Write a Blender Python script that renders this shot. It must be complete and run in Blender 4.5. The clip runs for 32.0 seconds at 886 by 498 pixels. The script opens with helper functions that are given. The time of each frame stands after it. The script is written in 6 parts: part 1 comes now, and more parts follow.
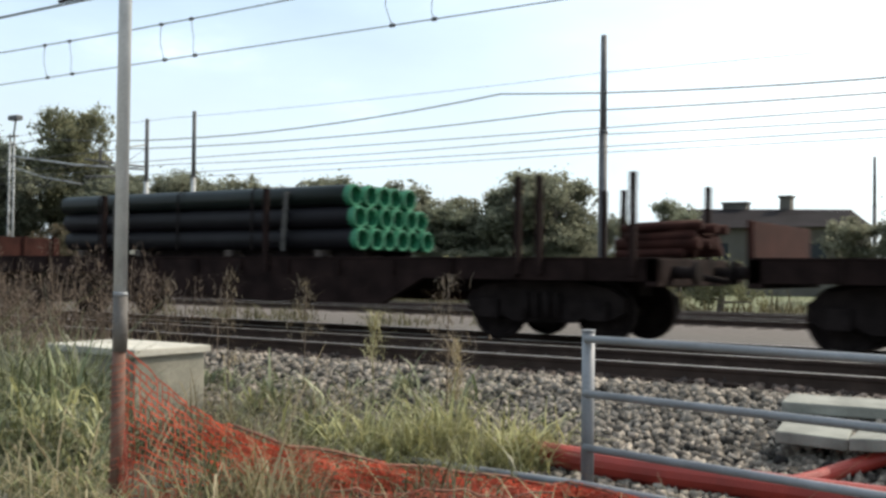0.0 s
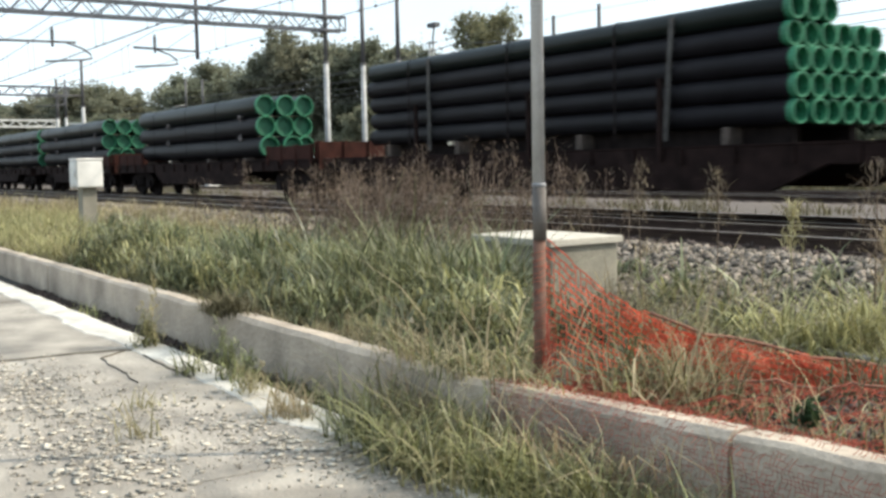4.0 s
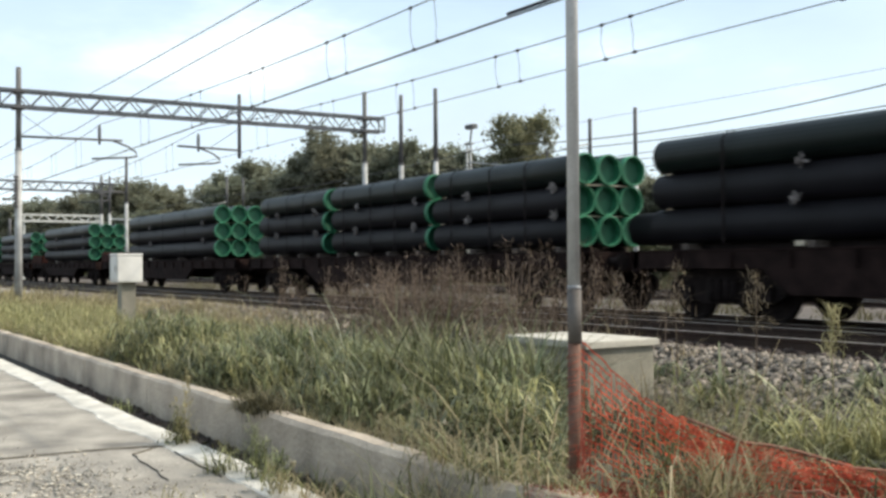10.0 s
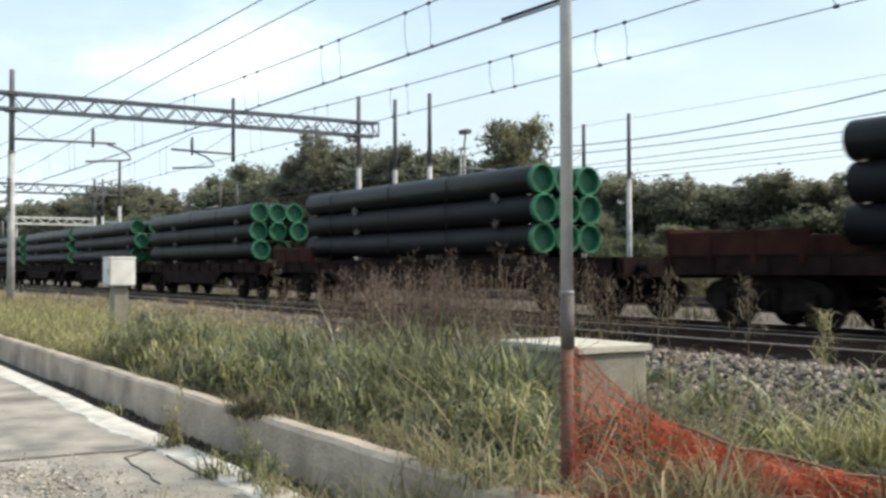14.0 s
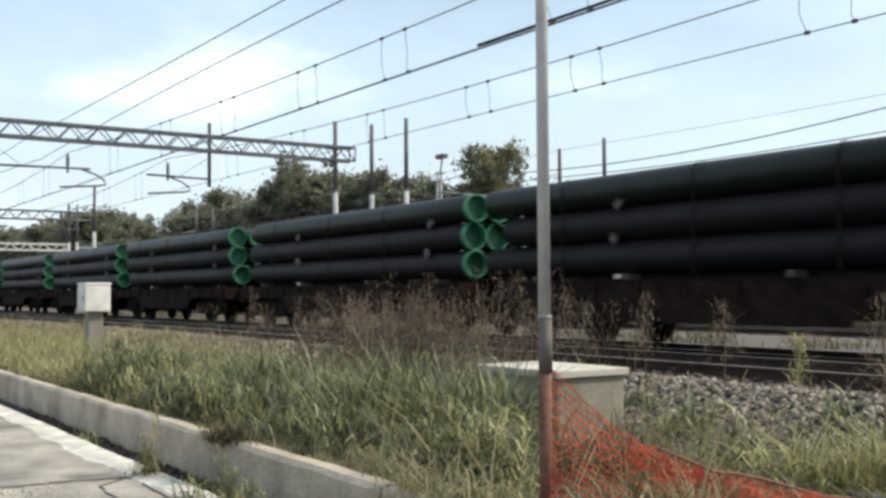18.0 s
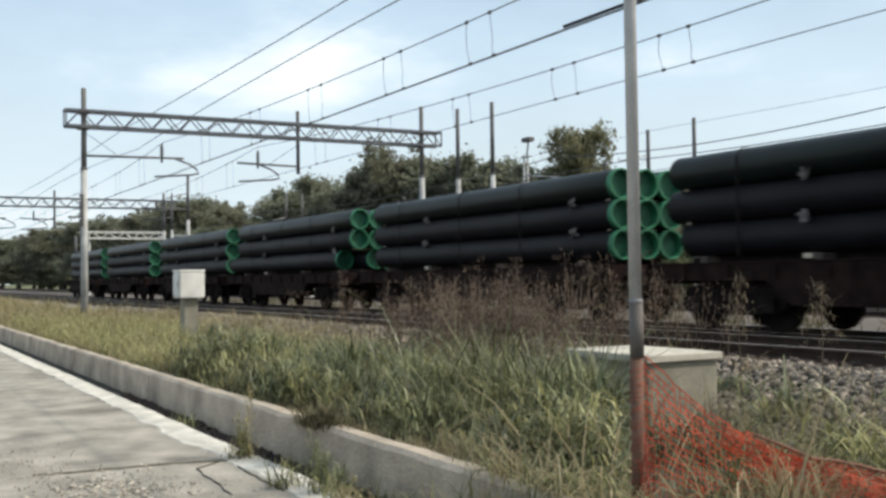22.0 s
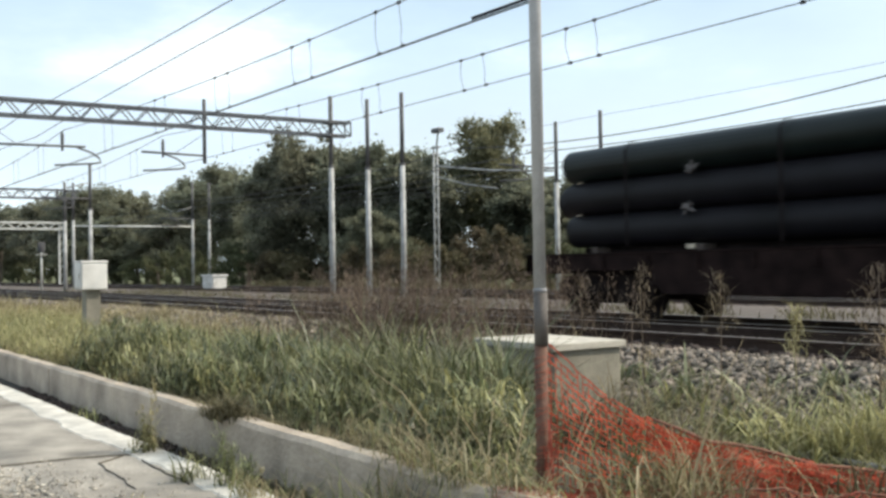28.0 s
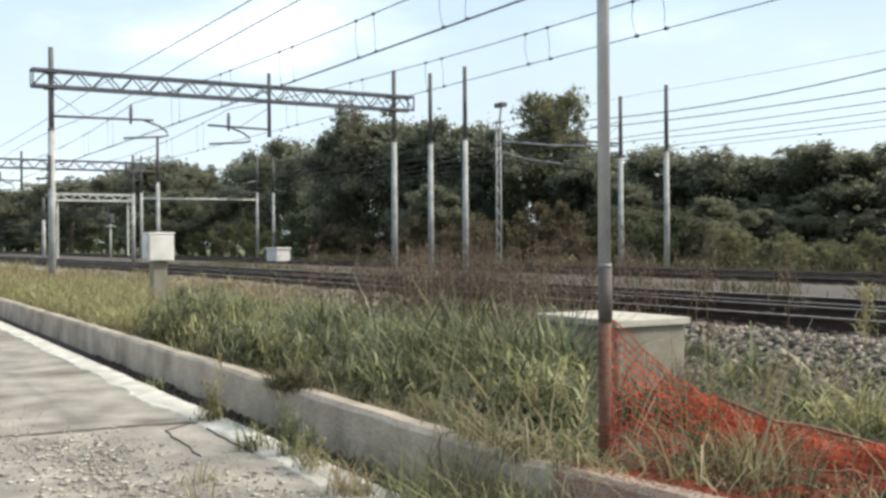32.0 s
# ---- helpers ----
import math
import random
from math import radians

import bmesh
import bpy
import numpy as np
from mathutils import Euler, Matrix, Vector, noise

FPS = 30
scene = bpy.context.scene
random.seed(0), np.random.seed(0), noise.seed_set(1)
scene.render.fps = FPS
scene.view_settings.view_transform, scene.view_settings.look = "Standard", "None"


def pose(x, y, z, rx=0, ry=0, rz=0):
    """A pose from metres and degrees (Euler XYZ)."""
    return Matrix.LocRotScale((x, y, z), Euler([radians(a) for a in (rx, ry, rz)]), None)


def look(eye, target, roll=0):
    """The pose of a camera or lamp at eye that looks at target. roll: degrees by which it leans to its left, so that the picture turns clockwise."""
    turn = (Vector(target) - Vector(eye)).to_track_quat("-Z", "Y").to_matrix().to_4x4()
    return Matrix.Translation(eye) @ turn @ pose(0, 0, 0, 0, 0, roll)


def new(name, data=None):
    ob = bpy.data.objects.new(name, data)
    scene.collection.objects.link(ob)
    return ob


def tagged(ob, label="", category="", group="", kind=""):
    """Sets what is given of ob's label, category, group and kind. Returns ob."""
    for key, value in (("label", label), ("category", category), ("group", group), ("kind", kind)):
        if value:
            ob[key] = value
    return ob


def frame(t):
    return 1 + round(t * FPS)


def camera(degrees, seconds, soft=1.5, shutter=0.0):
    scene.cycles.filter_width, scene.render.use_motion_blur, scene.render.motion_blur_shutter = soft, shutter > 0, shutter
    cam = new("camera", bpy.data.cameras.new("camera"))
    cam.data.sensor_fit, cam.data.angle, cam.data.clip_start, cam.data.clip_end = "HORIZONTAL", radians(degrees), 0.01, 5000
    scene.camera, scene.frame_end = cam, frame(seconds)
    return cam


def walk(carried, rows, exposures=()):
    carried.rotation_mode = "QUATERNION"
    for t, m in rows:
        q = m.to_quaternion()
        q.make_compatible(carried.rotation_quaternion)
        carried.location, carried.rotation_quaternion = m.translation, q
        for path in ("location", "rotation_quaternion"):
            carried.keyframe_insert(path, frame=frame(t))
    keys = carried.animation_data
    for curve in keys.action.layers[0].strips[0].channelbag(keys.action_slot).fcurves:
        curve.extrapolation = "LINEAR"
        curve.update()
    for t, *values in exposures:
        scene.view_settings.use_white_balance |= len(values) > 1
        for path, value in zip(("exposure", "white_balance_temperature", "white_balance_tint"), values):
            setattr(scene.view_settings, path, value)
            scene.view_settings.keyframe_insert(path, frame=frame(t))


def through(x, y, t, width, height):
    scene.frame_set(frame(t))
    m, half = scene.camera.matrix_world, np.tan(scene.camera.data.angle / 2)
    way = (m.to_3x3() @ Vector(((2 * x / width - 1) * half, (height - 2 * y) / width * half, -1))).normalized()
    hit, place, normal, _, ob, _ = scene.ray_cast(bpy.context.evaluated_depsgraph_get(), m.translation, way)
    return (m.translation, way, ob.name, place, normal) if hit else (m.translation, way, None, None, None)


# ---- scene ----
# seconds, heading (degrees to the left of the way across the tracks), pitch, roll, and the place of the eye
FOV = 45.93
ROWS = [
    (0.0, 34.04, 1.22, 0.69, 0.016, 0.028, 1.608), (0.5, 35.37, 1.20, 0.22, 0.021, 0.018, 1.599), (1.0, 39.88, 0.42, -0.21, 0.024, 0.006, 1.608),
    (1.5, 43.67, -0.06, -0.22, 0.016, -0.001, 1.613), (2.0, 47.46, -1.19, 0.71, -0.002, -0.007, 1.610), (2.5, 52.53, -3.04, -1.57, -0.010, -0.003, 1.603),
    (3.0, 54.82, -4.28, -1.56, -0.012, -0.007, 1.593), (3.5, 55.40, -4.43, -1.49, -0.004, -0.002, 1.580), (4.0, 56.09, -4.59, -1.06, -0.006, -0.001, 1.586),
    (4.5, 55.67, -1.90, -1.29, -0.012, -0.002, 1.601), (6.5, 56.19, 0.71, -0.41, -0.006, 0.015, 1.598), (7.0, 56.15, 0.54, -0.55, 0.004, 0.013, 1.598),
    (7.5, 56.23, 0.60, -0.32, 0.004, 0.011, 1.599), (8.0, 56.62, 0.47, -0.06, 0.001, 0.001, 1.598), (8.5, 56.94, 0.66, 0.72, -0.004, 0.005, 1.597),
    (9.0, 57.42, 0.81, -0.28, 0.013, -0.007, 1.601), (9.5, 57.71, 0.85, -0.68, 0.012, -0.001, 1.603), (10.0, 57.97, 0.84, -0.34, -0.006, 0.005, 1.598),
    (10.5, 57.91, 0.87, 0.00, -0.004, 0.008, 1.600), (11.0, 57.66, 1.15, 0.41, 0.001, 0.003, 1.601), (11.5, 57.44, 1.14, -0.35, 0.004, -0.000, 1.602),
    (12.0, 57.45, 1.07, -0.26, 0.007, -0.002, 1.601), (12.5, 57.57, 0.98, 0.30, 0.007, -0.004, 1.601), (13.0, 57.53, 1.10, -0.19, 0.015, -0.004, 1.603),
    (13.5, 57.64, 1.00, 0.23, 0.011, -0.004, 1.599), (15.5, 57.03, 1.87, -2.00, -0.016, 0.016, 1.595), (16.0, 56.53, 2.19, -1.82, -0.007, 0.006, 1.600),
    (16.5, 55.67, 2.22, -0.94, -0.007, 0.006, 1.602), (17.0, 54.48, 2.24, 0.09, 0.015, -0.002, 1.602), (17.5, 54.58, 2.37, -0.05, 0.019, -0.010, 1.600),
    (18.0, 56.33, 2.43, -0.31, 0.013, -0.015, 1.601), (18.5, 57.81, 2.17, -0.83, 0.020, -0.016, 1.600), (19.0, 59.12, 1.78, -0.72, 0.010, -0.016, 1.603),
    (19.5, 59.82, 1.52, -0.68, -0.000, -0.010, 1.606), (20.0, 60.43, 1.52, -0.56, -0.005, -0.007, 1.602), (20.5, 60.91, 1.56, -0.92, -0.014, -0.006, 1.603),
    (21.0, 61.07, 1.59, -0.80, -0.011, -0.003, 1.604), (21.5, 61.16, 1.58, -0.81, -0.018, -0.001, 1.603), (22.0, 61.11, 1.61, -0.78, -0.013, -0.005, 1.605),
    (22.5, 61.19, 1.76, -0.71, -0.011, -0.004, 1.603), (23.0, 61.13, 2.12, -0.43, 0.003, -0.013, 1.609), (23.5, 61.19, 1.94, -0.31, -0.001, -0.018, 1.601),
    (24.0, 61.27, 1.52, -0.52, -0.006, -0.012, 1.603), (24.5, 60.69, 1.33, -0.35, -0.015, -0.004, 1.603), (25.0, 58.85, 1.27, 0.04, -0.019, 0.004, 1.607),
    (25.5, 56.33, 1.28, 0.67, -0.013, 0.011, 1.603), (27.5, 55.99, 1.27, -0.98, 0.022, -0.004, 1.601), (28.0, 56.19, 1.02, -0.93, 0.016, -0.002, 1.601),
    (28.5, 56.83, 0.70, -0.65, 0.003, 0.001, 1.595), (29.0, 57.31, 0.47, -0.60, -0.007, 0.005, 1.593), (29.5, 57.85, 0.27, -0.59, 0.002, 0.003, 1.596),
    (30.0, 58.39, 0.16, -0.86, -0.007, 0.007, 1.595), (30.5, 58.81, 0.00, -0.69, -0.003, -0.001, 1.598), (31.0, 59.21, -0.17, -0.60, -0.007, 0.002, 1.592),
    (31.5, 59.48, -0.32, -0.52, -0.003, -0.001, 1.595), (32.0, 59.58, -0.31, -0.34, -0.013, 0.005, 1.594),
]

cam = camera(FOV, 32.0, soft=2.9, shutter=0.28)


def aim(yaw, pitch, roll, *eye):
    a, p = radians(yaw), radians(pitch)
    way = Vector((-math.sin(a) * math.cos(p), math.cos(a) * math.cos(p), math.sin(p)))
    return look(Vector(eye), Vector(eye) + way, roll)


LIGHT = [(0.0, -0.03), (0.6, -0.1), (1.0, -0.18), (1.6, -0.11), (2.2, 0.0), (3.0, 0.28), (4.0, 0.28), (4.5, 0.22), (6.5, 0.02), (9.0, 0.0), (13.5, -0.02), (16.0, -0.07), (18.0, -0.1), (20.0, -0.2), (23.0, -0.24), (25.0, -0.24), (27.5, -0.06), (29.0, -0.02), (32.0, -0.06)]
walk(cam, [(t, aim(*row)) for t, *row in ROWS], LIGHT)

# ---- light ----
SUN_WAY = Vector((0.45, 0.74, 0.80)).normalized()
world = bpy.data.worlds.new("world")
scene.world = world
world.use_nodes = True
wn, wl = world.node_tree.nodes, world.node_tree.links
wn.clear()
sky = wn.new("ShaderNodeTexSky")
sky.sky_type, sky.sun_disc = "NISHITA", False
sky.sun_elevation = math.asin(SUN_WAY.z)
sky.sun_rotation = math.atan2(SUN_WAY.x, SUN_WAY.y)
sky.air_density, sky.dust_density, sky.ozone_density = 1.3, 3.0, 1.0
# thin high cloud over the whole sky
tc = wn.new("ShaderNodeTexCoord")
scl = wn.new("ShaderNodeVectorMath")
scl.operation = "MULTIPLY"
scl.inputs[1].default_value = (2.0, 2.0, 6.0)
cloud = wn.new("ShaderNodeTexNoise")
cloud.inputs["Scale"].default_value, cloud.inputs["Detail"].default_value, cloud.inputs["Roughness"].default_value = 1.1, 6.0, 0.55
ramp = wn.new("ShaderNodeValToRGB")
ramp.color_ramp.elements[0].position, ramp.color_ramp.elements[1].position = 0.36, 0.68
ramp.color_ramp.elements[0].color = (0.5, 0.5, 0.5, 1)
ramp.color_ramp.elements[1].color = (0.9, 0.9, 0.9, 1)
# the veil is brighter and thicker round the sun
dot = wn.new("ShaderNodeVectorMath")
dot.operation = "DOT_PRODUCT"
dot.inputs[1].default_value = SUN_WAY
glow = wn.new("ShaderNodeMapRange")
glow.interpolation_type = "SMOOTHSTEP"
glow.inputs["From Min"].default_value, glow.inputs["From Max"].default_value = 0.36, 0.97
veil = wn.new("ShaderNodeMixRGB")
veil.inputs[2].default_value = (14.3, 14.7, 14.5, 1)
# soft white clouds in the pale blue
puff, tint = wn.new("ShaderNodeMapRange"), wn.new("ShaderNodeMixRGB")
puff.interpolation_type = "SMOOTHSTEP"
puff.inputs["From Min"].default_value, puff.inputs["From Max"].default_value = 0.50, 0.72
tint.inputs[1].default_value, tint.inputs[2].default_value = (5.45, 7.0, 8.35, 1), (9.9, 10.3, 10.3, 1)
wl.new(cloud.outputs["Fac"], puff.inputs["Value"])
wl.new(puff.outputs[0], tint.inputs[0])
wl.new(tint.outputs[0], veil.inputs[1])
thick = wn.new("ShaderNodeMath")
thick.operation = "MAXIMUM"
cmix = wn.new("ShaderNodeMixRGB")
bg = wn.new("ShaderNodeBackground")
bg.inputs["Strength"].default_value = 0.155
wout = wn.new("ShaderNodeOutputWorld")
wl.new(tc.outputs["Generated"], scl.inputs[0])
wl.new(tc.outputs["Generated"], dot.inputs[0])
wl.new(scl.outputs[0], cloud.inputs["Vector"])
wl.new(cloud.outputs["Fac"], ramp.inputs[0])
wl.new(dot.outputs["Value"], glow.inputs["Value"])
wl.new(glow.outputs[0], veil.inputs[0])
wl.new(glow.outputs[0], thick.inputs[0])
wl.new(ramp.outputs[0], thick.inputs[1])
wl.new(thick.outputs[0], cmix.inputs[0])
wl.new(sky.outputs[0], cmix.inputs[1])
wl.new(veil.outputs[0], cmix.inputs[2])
# white haze towards the horizon
up = wn.new("ShaderNodeSeparateXYZ")
wl.new(tc.outputs["Generated"], up.inputs[0])
low_haze = wn.new("ShaderNodeMapRange")
low_haze.interpolation_type = "SMOOTHSTEP"
low_haze.inputs["From Min"].default_value, low_haze.inputs["From Max"].default_value = 0.02, 0.30
low_haze.inputs["To Min"].default_value, low_haze.inputs["To Max"].default_value = 0.5, 0.0
wl.new(up.outputs["Z"], low_haze.inputs["Value"])
hmix = wn.new("ShaderNodeMixRGB")
hmix.inputs[2].default_value = (7.3, 8.1, 8.35, 1)
wl.new(low_haze.outputs[0], hmix.inputs[0])
wl.new(cmix.outputs[0], hmix.inputs[1])
wl.new(hmix.outputs[0], bg.inputs[0])
wl.new(bg.outputs[0], wout.inputs[0])
sun = new("sun", bpy.data.lights.new("sun", "SUN"))
sun.data.energy, sun.data.angle, sun.data.color = 4.8, radians(0.6), (1.0, 0.90, 0.745)
sun.matrix_world = look(SUN_WAY * 60, (0, 0, 0))


# ---- materials ----
def mat(name, base, rough=0.8, metal=0.0, scale=8.0, spread=0.35, bump=0.25, other=None, fine=60.0, rand=0.0, spec=0.4):
    """Two scales of colour variation, and a bump from the finer one."""
    m = bpy.data.materials.new(name)
    m.use_nodes = True
    n, l = m.node_tree.nodes, m.node_tree.links
    b = n["Principled BSDF"]
    b.inputs["Roughness"].default_value, b.inputs["Metallic"].default_value = rough, metal
    b.inputs["Specular IOR Level"].default_value = spec
    co = n.new("ShaderNodeTexCoord")
    n1, n2 = n.new("ShaderNodeTexNoise"), n.new("ShaderNodeTexNoise")
    n1.inputs["Scale"].default_value, n1.inputs["Detail"].default_value = scale, 6
    n2.inputs["Scale"].default_value, n2.inputs["Detail"].default_value = fine, 4
    l.new(co.outputs["Object"], n1.inputs["Vector"])
    l.new(co.outputs["Object"], n2.inputs["Vector"])
    r = n.new("ShaderNodeValToRGB")
    lo = [c * (1 - spread) for c in base]
    hi = [min(1, c * (1 + spread)) for c in (other or base)]
    r.color_ramp.elements[0].position, r.color_ramp.elements[1].position = 0.3, 0.7
    r.color_ramp.elements[0].color, r.color_ramp.elements[1].color = (*lo, 1), (*hi, 1)
    l.new(n1.outputs["Fac"], r.inputs[0])
    h = n.new("ShaderNodeHueSaturation")
    v = n.new("ShaderNodeMapRange")
    v.inputs["To Min"].default_value, v.inputs["To Max"].default_value = 1 - spread * 0.8, 1 + spread * 0.8
    l.new(n2.outputs["Fac"], v.inputs["Value"])
    l.new(r.outputs[0], h.inputs["Color"])
    if rand:
        o = n.new("ShaderNodeObjectInfo")
        g = n.new("ShaderNodeNewGeometry")
        a = n.new("ShaderNodeMath")
        a.operation = "ADD"
        fr = n.new("ShaderNodeMath")
        fr.operation = "FRACT"
        l.new(o.outputs["Random"], a.inputs[0])
        l.new(g.outputs["Random Per Island"], a.inputs[1])
        l.new(a.outputs[0], fr.inputs[0])
        q = n.new("ShaderNodeMapRange")
        q.inputs["To Min"].default_value, q.inputs["To Max"].default_value = 1 - rand, 1 + rand
        l.new(fr.outputs[0], q.inputs["Value"])
        mu = n.new("ShaderNodeMath")
        mu.operation = "MULTIPLY"
        l.new(v.outputs[0], mu.inputs[0])
        l.new(q.outputs[0], mu.inputs[1])
        l.new(mu.outputs[0], h.inputs["Value"])
    else:
        l.new(v.outputs[0], h.inputs["Value"])
    l.new(h.outputs[0], b.inputs["Base Color"])
    if bump:
        bp = n.new("ShaderNodeBump")
        bp.inputs["Strength"].default_value, bp.inputs["Distance"].default_value = bump, 0.02
        l.new(n2.outputs["Fac"], bp.inputs["Height"])
        l.new(bp.outputs[0], b.inputs["Normal"])
    return m


def leafy(name, dark, light, through=0.35, rough=0.75, spec=0.25, patch=1.1):
    """Thin leaves: each island has its own green, and some light comes through."""
    m = bpy.data.materials.new(name)
    m.use_nodes = True
    n, l = m.node_tree.nodes, m.node_tree.links
    b = n["Principled BSDF"]
    b.inputs["Roughness"].default_value = rough
    b.inputs["Specular IOR Level"].default_value = spec
    g = n.new("ShaderNodeNewGeometry")
    r = n.new("ShaderNodeValToRGB")
    r.color_ramp.elements[0].color, r.color_ramp.elements[1].color = (*dark, 1), (*light, 1)
    e = r.color_ramp.elements.new(0.68)
    e.color = (*[a * 0.6 + b * 0.4 for a, b in zip(dark, light)], 1)
    l.new(g.outputs["Random Per Island"], r.inputs[0])
    # the growth differs from plant to plant and from patch to patch
    o, co, big = n.new("ShaderNodeObjectInfo"), n.new("ShaderNodeTexCoord"), n.new("ShaderNodeTexNoise")
    big.inputs["Scale"].default_value, big.inputs["Detail"].default_value = patch, 3
    l.new(co.outputs["Object"], big.inputs["Vector"])
    vary, hue, h = n.new("ShaderNodeMapRange"), n.new("ShaderNodeMapRange"), n.new("ShaderNodeHueSaturation")
    vary.inputs["From Min"].default_value, vary.inputs["From Max"].default_value = 0.3, 0.7
    vary.inputs["To Min"].default_value, vary.inputs["To Max"].default_value = 0.68, 1.32
    hue.inputs["To Min"].default_value, hue.inputs["To Max"].default_value = 0.485, 0.525
    l.new(big.outputs["Fac"], vary.inputs["Value"])
    l.new(o.outputs["Random"], hue.inputs["Value"])
    l.new(vary.outputs[0], h.inputs["Value"])
    l.new(hue.outputs[0], h.inputs["Hue"])
    l.new(r.outputs[0], h.inputs["Color"])
    l.new(h.outputs[0], b.inputs["Base Color"])
    t = n.new("ShaderNodeBsdfTranslucent")
    l.new(h.outputs[0], t.inputs["Color"])
    x = n.new("ShaderNodeMixShader")
    x.inputs[0].default_value = through
    l.new(b.outputs[0], x.inputs[1])
    l.new(t.outputs[0], x.inputs[2])
    l.new(x.outputs[0], n["Material Output"].inputs[0])
    return m


M_STEEL = mat("galvanised_steel", (0.21, 0.215, 0.225), 0.55, 0.2, 3, 0.25, 0.1)
M_POST = mat("post_zinc", (0.40, 0.405, 0.41), 0.5, 0.2, 3, 0.25, 0.1)
M_PALE = mat("pale_portal_paint", (0.46, 0.47, 0.45), 0.7, 0.0, 2, 0.2, 0.1)
M_MAST = mat("mast_steel", (0.31, 0.315, 0.31), 0.65, 0.0, 2, 0.3, 0.1)
M_MASTTOP = mat("backlit_mast_top", (0.105, 0.105, 0.105), 0.7, 0.0, 2, 0.3, 0.1)
M_DARKSTEEL = mat("dark_mast_steel", (0.08, 0.08, 0.085), 0.65, 0.0, 2, 0.25, 0.1)
M_WIRE = mat("wire_copper", (0.06, 0.06, 0.06), 0.7, 0.0, 2, 0.2, 0.0)
M_CONCRETE = mat("old_concrete", (0.215, 0.2, 0.16), 0.9, 0, 2.5, 0.3, 0.4, fine=45)
M_SLAB = mat("pale_concrete", (0.40, 0.375, 0.32), 0.9, 0, 4, 0.25, 0.3)
M_BOX = mat("white_box_paint", (0.55, 0.54, 0.51), 0.6, 0, 3, 0.15, 0.1)
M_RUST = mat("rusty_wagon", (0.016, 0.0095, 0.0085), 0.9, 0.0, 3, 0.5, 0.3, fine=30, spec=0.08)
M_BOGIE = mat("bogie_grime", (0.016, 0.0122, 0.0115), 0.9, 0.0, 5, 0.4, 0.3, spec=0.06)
M_REDBOARD = mat("red_oxide_board", (0.034, 0.0125, 0.0095), 0.85, 0, 3, 0.35, 0.2, spec=0.1)
M_PIPE = mat("black_pipe", (0.0078, 0.0071, 0.0090), 0.55, 0, 1.2, 0.35, 0.06)
M_PIPE.node_tree.nodes["Principled BSDF"].inputs["Specular IOR Level"].default_value = 0.1
# greener, glossier copy for the top layer: sunlit edges put into its colour
M_PIPETOP = mat("sunlit_top_pipe", (0.0056, 0.0090, 0.0080), 0.42, 0, 1.2, 0.35, 0.06, spec=0.12)
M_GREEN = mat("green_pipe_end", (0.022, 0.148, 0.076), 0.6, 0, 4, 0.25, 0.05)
# darker green for the cap: shade deep in the mouth put into colour
M_CAP = mat("shaded_sunk_cap", (0.014, 0.085, 0.047), 0.7, 0, 4, 0.25, 0.05)
M_TIMBER = mat("pale_timber", (0.55, 0.47, 0.36), 0.8, 0, 6, 0.25, 0.2)
M_RAIL = mat("rusty_rail", (0.042, 0.027, 0.021), 0.75, 0.1, 6, 0.3, 0.1, spec=0.2)
M_RAILTOP = mat("polished_rail_head", (0.42, 0.39, 0.36), 0.42, 0.8, 6, 0.15, 0.0)
M_SLEEPER = mat("sleeper", (0.075, 0.058, 0.048), 0.9, 0, 5, 0.35, 0.3)
# darker copy of the net: shade in its folds put into colour
M_SHADENET = mat("shaded_net", (0.27, 0.055, 0.032), 0.7, 0, 5, 0.35, 0.0, rand=0.4)
M_NET = mat("orange_net", (0.50, 0.07, 0.03), 0.6, 0, 5, 0.3, 0.0, rand=0.4)
M_REDPIPE = mat("red_conduit", (0.26, 0.03, 0.02), 0.5, 0, 4, 0.25, 0.1)
M_STONE = mat("ballast_stone", (0.15, 0.129, 0.106), 0.9, 0, 5, 0.35, 0.2, rand=0.95)
M_MIDSTONE = mat("grey_brown_stone", (0.125, 0.11, 0.098), 0.9, 0, 5, 0.3, 0.2, rand=0.7)
M_FLAKE = mat("concrete_flakes", (0.4, 0.37, 0.31), 0.95, 0, 5, 0.3, 0.3, rand=0.4)
M_CHIP = mat("pale_chips", (0.28, 0.255, 0.215), 0.9, 0, 5, 0.3, 0.2, rand=0.45)
M_BEAM = mat("dark_beam", (0.085, 0.095, 0.11), 0.7, 0.0, 2, 0.3, 0.1)
M_DARKSTONE = mat("stained_ballast_stone", (0.052, 0.038, 0.032), 0.9, 0, 5, 0.3, 0.2, rand=0.5)
M_BARK = mat("bark", (0.10, 0.085, 0.07), 0.9, 0, 6, 0.4, 0.5)
M_LEAF = leafy("tree_leaves", (0.128, 0.134, 0.098), (0.285, 0.29, 0.205), 0.66, patch=0.35)
M_PINE = leafy("domed_tree_leaves", (0.115, 0.115, 0.07), (0.285, 0.27, 0.165), 0.6, patch=0.35)
# leaf tone chosen to stand in for haze over the far trees
M_HAZELEAF = leafy("haze_toned_leaves", (0.12, 0.126, 0.09), (0.28, 0.285, 0.19), 0.6, patch=0.3)
M_HEDGE = leafy("hedge_leaves", (0.075, 0.085, 0.045), (0.19, 0.19, 0.105), 0.4, patch=0.6)
M_OLIVE = leafy("olive_hedge_leaves", (0.11, 0.11, 0.06), (0.30, 0.28, 0.165), 0.4, patch=0.8)
M_GRASS = leafy("grass_blades", (0.042, 0.045, 0.017), (0.345, 0.335, 0.15), 0.38, 0.45, 0.5)
